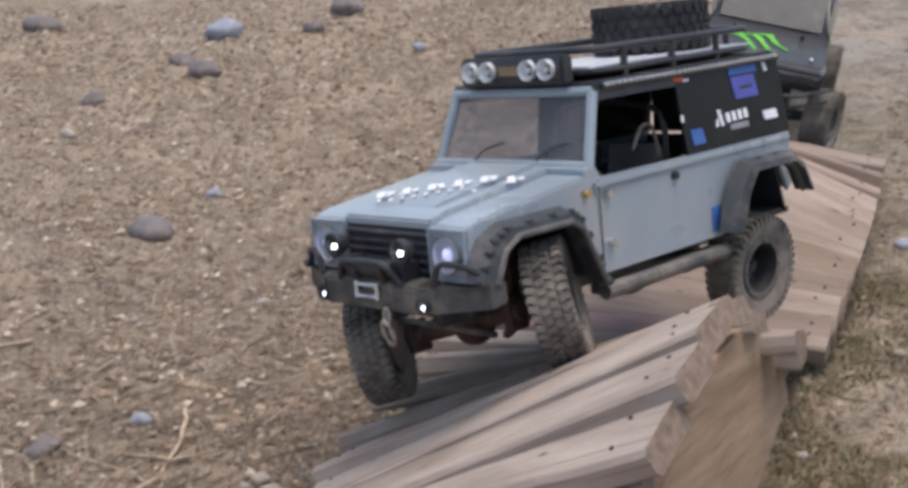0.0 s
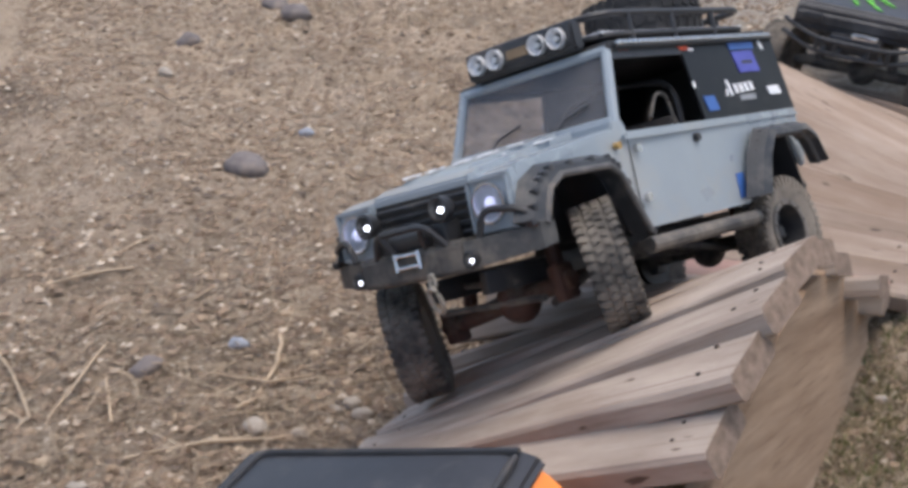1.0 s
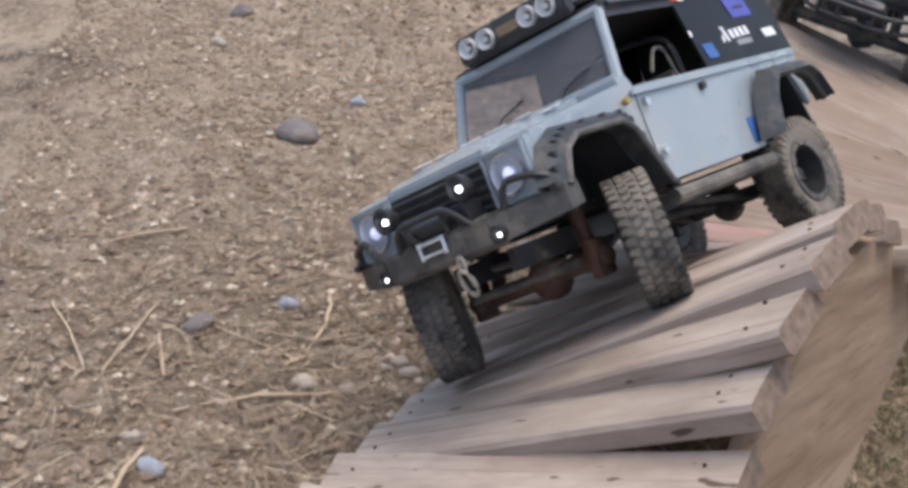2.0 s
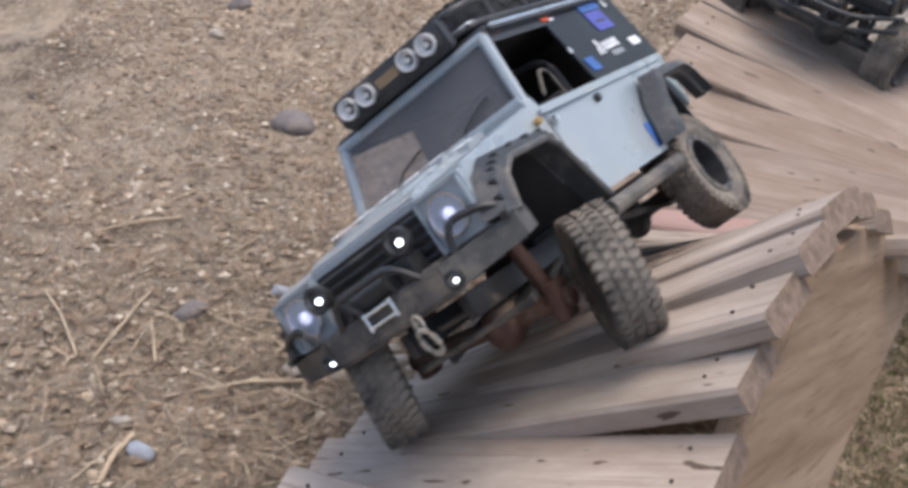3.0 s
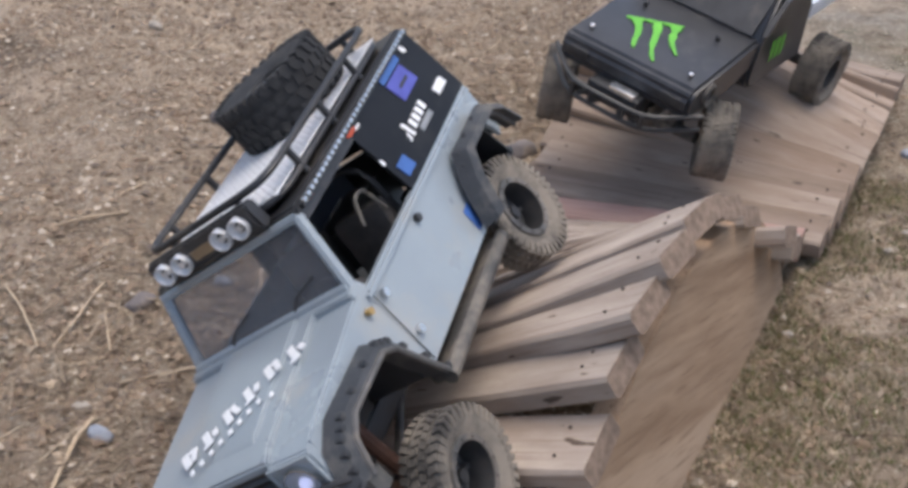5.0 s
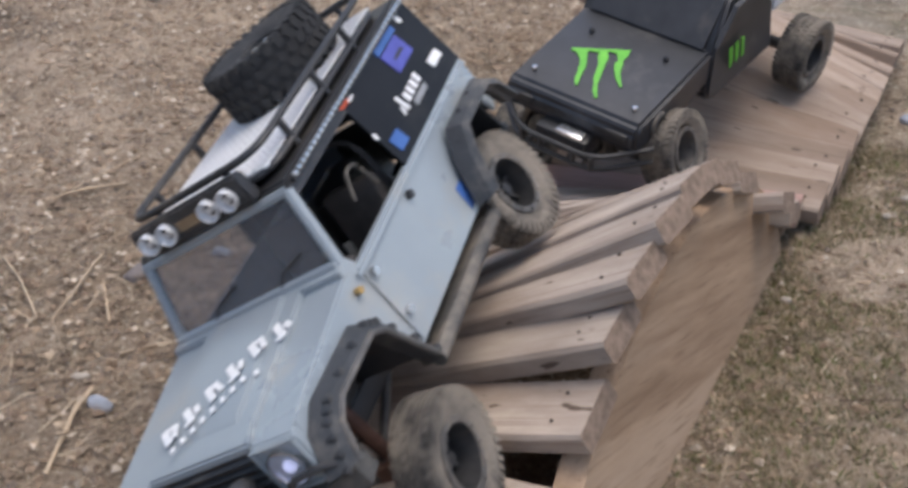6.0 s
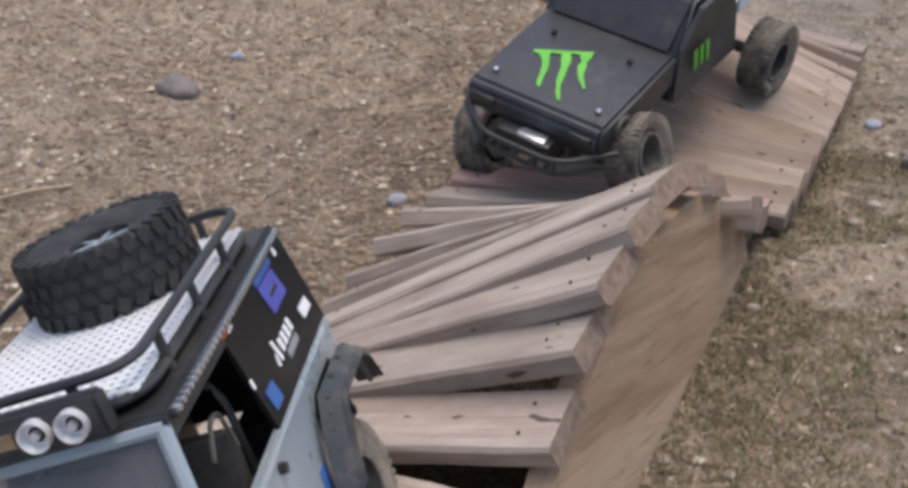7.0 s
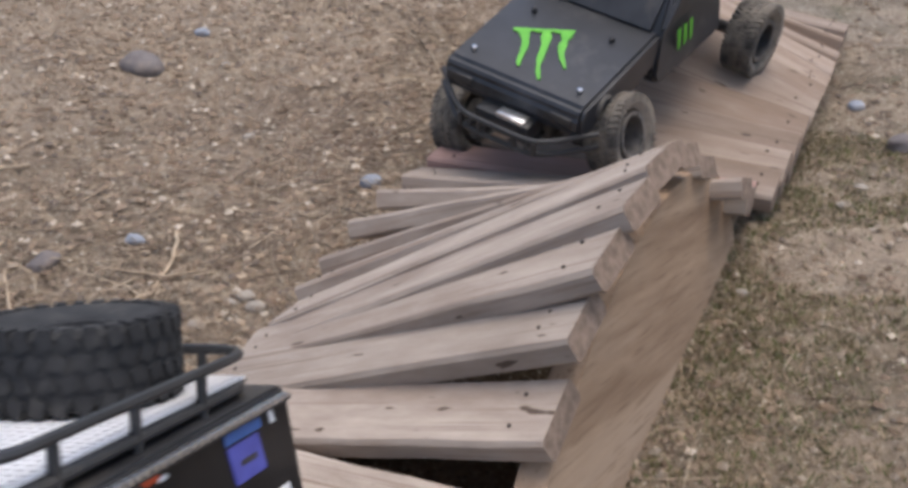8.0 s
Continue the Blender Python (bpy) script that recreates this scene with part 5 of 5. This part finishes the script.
# ---- what moves ----
CAR_PATH = [
    (0.0, pose(0.0941, 0.8961, 0.0965, 12.4, -6.6, -137.3)),
    (0.5, pose(0.0737, 0.8602, 0.0901, 19.0, -11.3, -134.6)),
    (1.0, pose(0.0540, 0.8180, 0.0936, 25.2, -11.5, -130.1)),
    (1.5, pose(0.0441, 0.7953, 0.1024, 30.6, -9.8, -127.0)),
    (2.8, pose(0.0255, 0.7460, 0.1115, 36.2, -5.4, -115.2)),
    (3.0, pose(0.0044, 0.7211, 0.1088, 41.5, -7.7, -111.7)),
    (3.5, pose(-0.0104, 0.6990, 0.1070, 38.9, -5.8, -110.2)),
    (4.0, pose(-0.0375, 0.6054, 0.0970, 38.0, 4.2, -101.4)),
    (4.5, pose(-0.0424, 0.6026, 0.0885, 37.7, 9.6, -100.7)),
    (5.8, pose(-0.0265, 0.5990, 0.0962, 37.6, 10.2, -105.8)),
    (6.0, pose(-0.0452, 0.5821, 0.0943, 35.1, 9.9, -103.6)),
    (6.4, pose(-0.0989, 0.5184, 0.0743, 25.3, 12.6, -98.9)),
    (6.5, pose(-0.1022, 0.4669, 0.0679, 25.0, 10.4, -94.8)),
    (6.6, pose(-0.1074, 0.3650, 0.0800, 22.3, 4.0, -91.5)),
    (7.0, pose(-0.1157, 0.3165, 0.0667, 19.7, -7.8, -94.2)),
    (7.5, pose(-0.1337, 0.2523, 0.0688, 9.3, -14.4, -102.1)),
    (8.0, pose(-0.1900, 0.1846, 0.0908, 10.4, -22.5, -109.2)),
]
PICKUP_PATH = [
    (0, pose(0.424, 1.728, 0.009, -9.5, -2, -106)),
    (0.5, pose(0.406, 1.72, 0.0105, -8.5, -1.3, -102)),
    (1, pose(0.432, 1.615, 0.022, -6.8, -5.4, -112)),
    (1.5, pose(0.366, 1.556, 0.061, -12.0, -3.4, -106)),
    (3, pose(0.320, 1.488, 0.083, -16.0, -4.0, -120)),
    (3.5, pose(0.302, 1.457, 0.0755, -19.3, -8.5, -118)),
    (4.0, pose(0.292, 1.447, 0.076, -20.0, -6.5, -119.5)),
    (4.2, pose(0.267, 1.388, 0.0745, -19.0, -3.0, -122)),
    (4.5, pose(0.2375, 1.29, 0.094, -18.0, -3.0, -123.2)),
    (5.2, pose(0.208, 1.215, 0.074, -12.0, 3.5, -125.5)),
    (5.8, pose(0.187, 1.168, 0.057, -7.5, 9.6, -127)),
    (6.5, pose(0.186, 1.165, 0.0565, -7.5, 9.6, -127)),
    (8.0, pose(0.189, 1.176, 0.0485, -6.7, 9.7, -127.8)),
]
PICKUP_ROLL = [(0, 3), (1.5, 0), (3.0, 0), (3.5, 4), (4.0, -7), (4.5, -3), (5.2, 8), (5.8, 17.5), (8.0, 17.5)]
PICKUP_LEVEL = [(0, 0), (8.0, 0)]
WAGON_PATH = [
    (0, pose(-0.0839, 0.4149, -0.0109, 0.0, 13.0, 160.0)),
    (0.6, pose(-0.1039, 0.4549, -0.0109, 0.0, 13.0, 160.0)),
    (1.0, pose(-0.1189, 0.4729, -0.0109, 0.0, 13.0, 160.0)),
    (1.5, pose(-0.1299, 0.4579, -0.0109, 0.0, 13.0, 160.0)),
    (1.7, pose(-0.1986, 0.4039, -0.0208, 0.0, 10.0, 162.0)),
    (2.4, pose(-0.4120, -0.0030, -0.0096, 0.0, 2.0, 190.0)),
    (8.0, pose(-0.4979, -0.2729, -0.0050, 0.0, 0.0, 200.0)),
]
STEER = [(0, 38), (1.0, 38), (3.1, 36), (3.4, -4), (4.0, -6), (6.0, 4), (6.6, 0), (8.0, 6)]
FRONT_ROLL = [(0, 15.5), (0.5, 12.5), (1.0, 9.5), (1.5, 6), (3.0, -8), (3.3, -9), (3.8, -9), (4.5, -8.5), (6.0, -9), (6.5, -4), (8.0, 0)]
REAR_ROLL = [(0, -4), (1.0, 2), (1.5, 0), (3.0, 3), (3.5, 4), (4.5, 6), (6.0, 8), (7.0, 3), (8.0, 0)]


def between(rows, t):
    if t <= rows[0][0]:
        return rows[0][1]
    for (a, x), (b, y) in zip(rows, rows[1:]):
        if t <= b:
            return x + (y - x) * (t - a) / (b - a)
    return rows[-1][1]


def roll_wheels(path, wheels, radius, steer, tilt=None):
    """Turns the wheels by the way that their thing goes."""
    spots, way = [], 0.0
    for (a, m), (b, q) in zip(path, path[1:]):
        step = q.translation - m.translation
        forward = m.to_3x3() @ Vector((1, 0, 0))
        n = max(1, math.ceil(step.length / radius / 1.2), math.ceil((b - a) / 0.5))
        for i in range(n):
            spots.append((a + (b - a) * i / n, way + step.dot(forward) * i / n))
        way += step.dot(forward)
    spots.append((path[-1][0], way))
    for w in wheels:
        x, y, z = w["rest"]
        front = x > 0
        rows = []
        for t, s in spots:
            m = pose(x, y, z)
            if tilt:
                r = between(tilt[0] if front else tilt[1], t)
                m = pose(x, 0, z, r, 0, 0) @ pose(0, y, 0)
            if front:
                inner = math.copysign(abs(y) - 0.024, y)
                m = m @ pose(0, inner - y, 0) @ pose(0, 0, 0, 0, 0, between(steer, t)) @ pose(0, y - inner, 0)
            rows.append((t, m @ Matrix.Rotation(s / radius, 4, "Y")))
        walk(w, rows)


def motions():
    walk(car, CAR_PATH)
    walk(pickup, PICKUP_PATH)
    walk(wagon, WAGON_PATH)
    roll_wheels(CAR_PATH, WHEELS, 0.0452, STEER, (FRONT_ROLL, REAR_ROLL))
    roll_wheels(PICKUP_PATH, PICKUP_WHEELS, 0.042, [(0, -15), (3.0, -12), (4.0, -8), (4.2, -4), (4.5, 26), (5.0, 28), (5.9, 6), (8.0, 5)], (PICKUP_ROLL, PICKUP_LEVEL))
    walk(pickup_axles[0], [(t, pose(PF, 0, 0.04, r, 0, 0)) for t, r in PICKUP_ROLL])
    roll_wheels(WAGON_PATH, WAGON_WHEELS, 0.05, [(0, 0), (8, 0)])
    for ax, rows in ((axles[0], FRONT_ROLL), (axles[1], REAR_ROLL)):
        x, y, z = ax.location
        walk(ax, [(t, pose(x, y, z, r, 0, 0)) for t, r in rows])


motions()
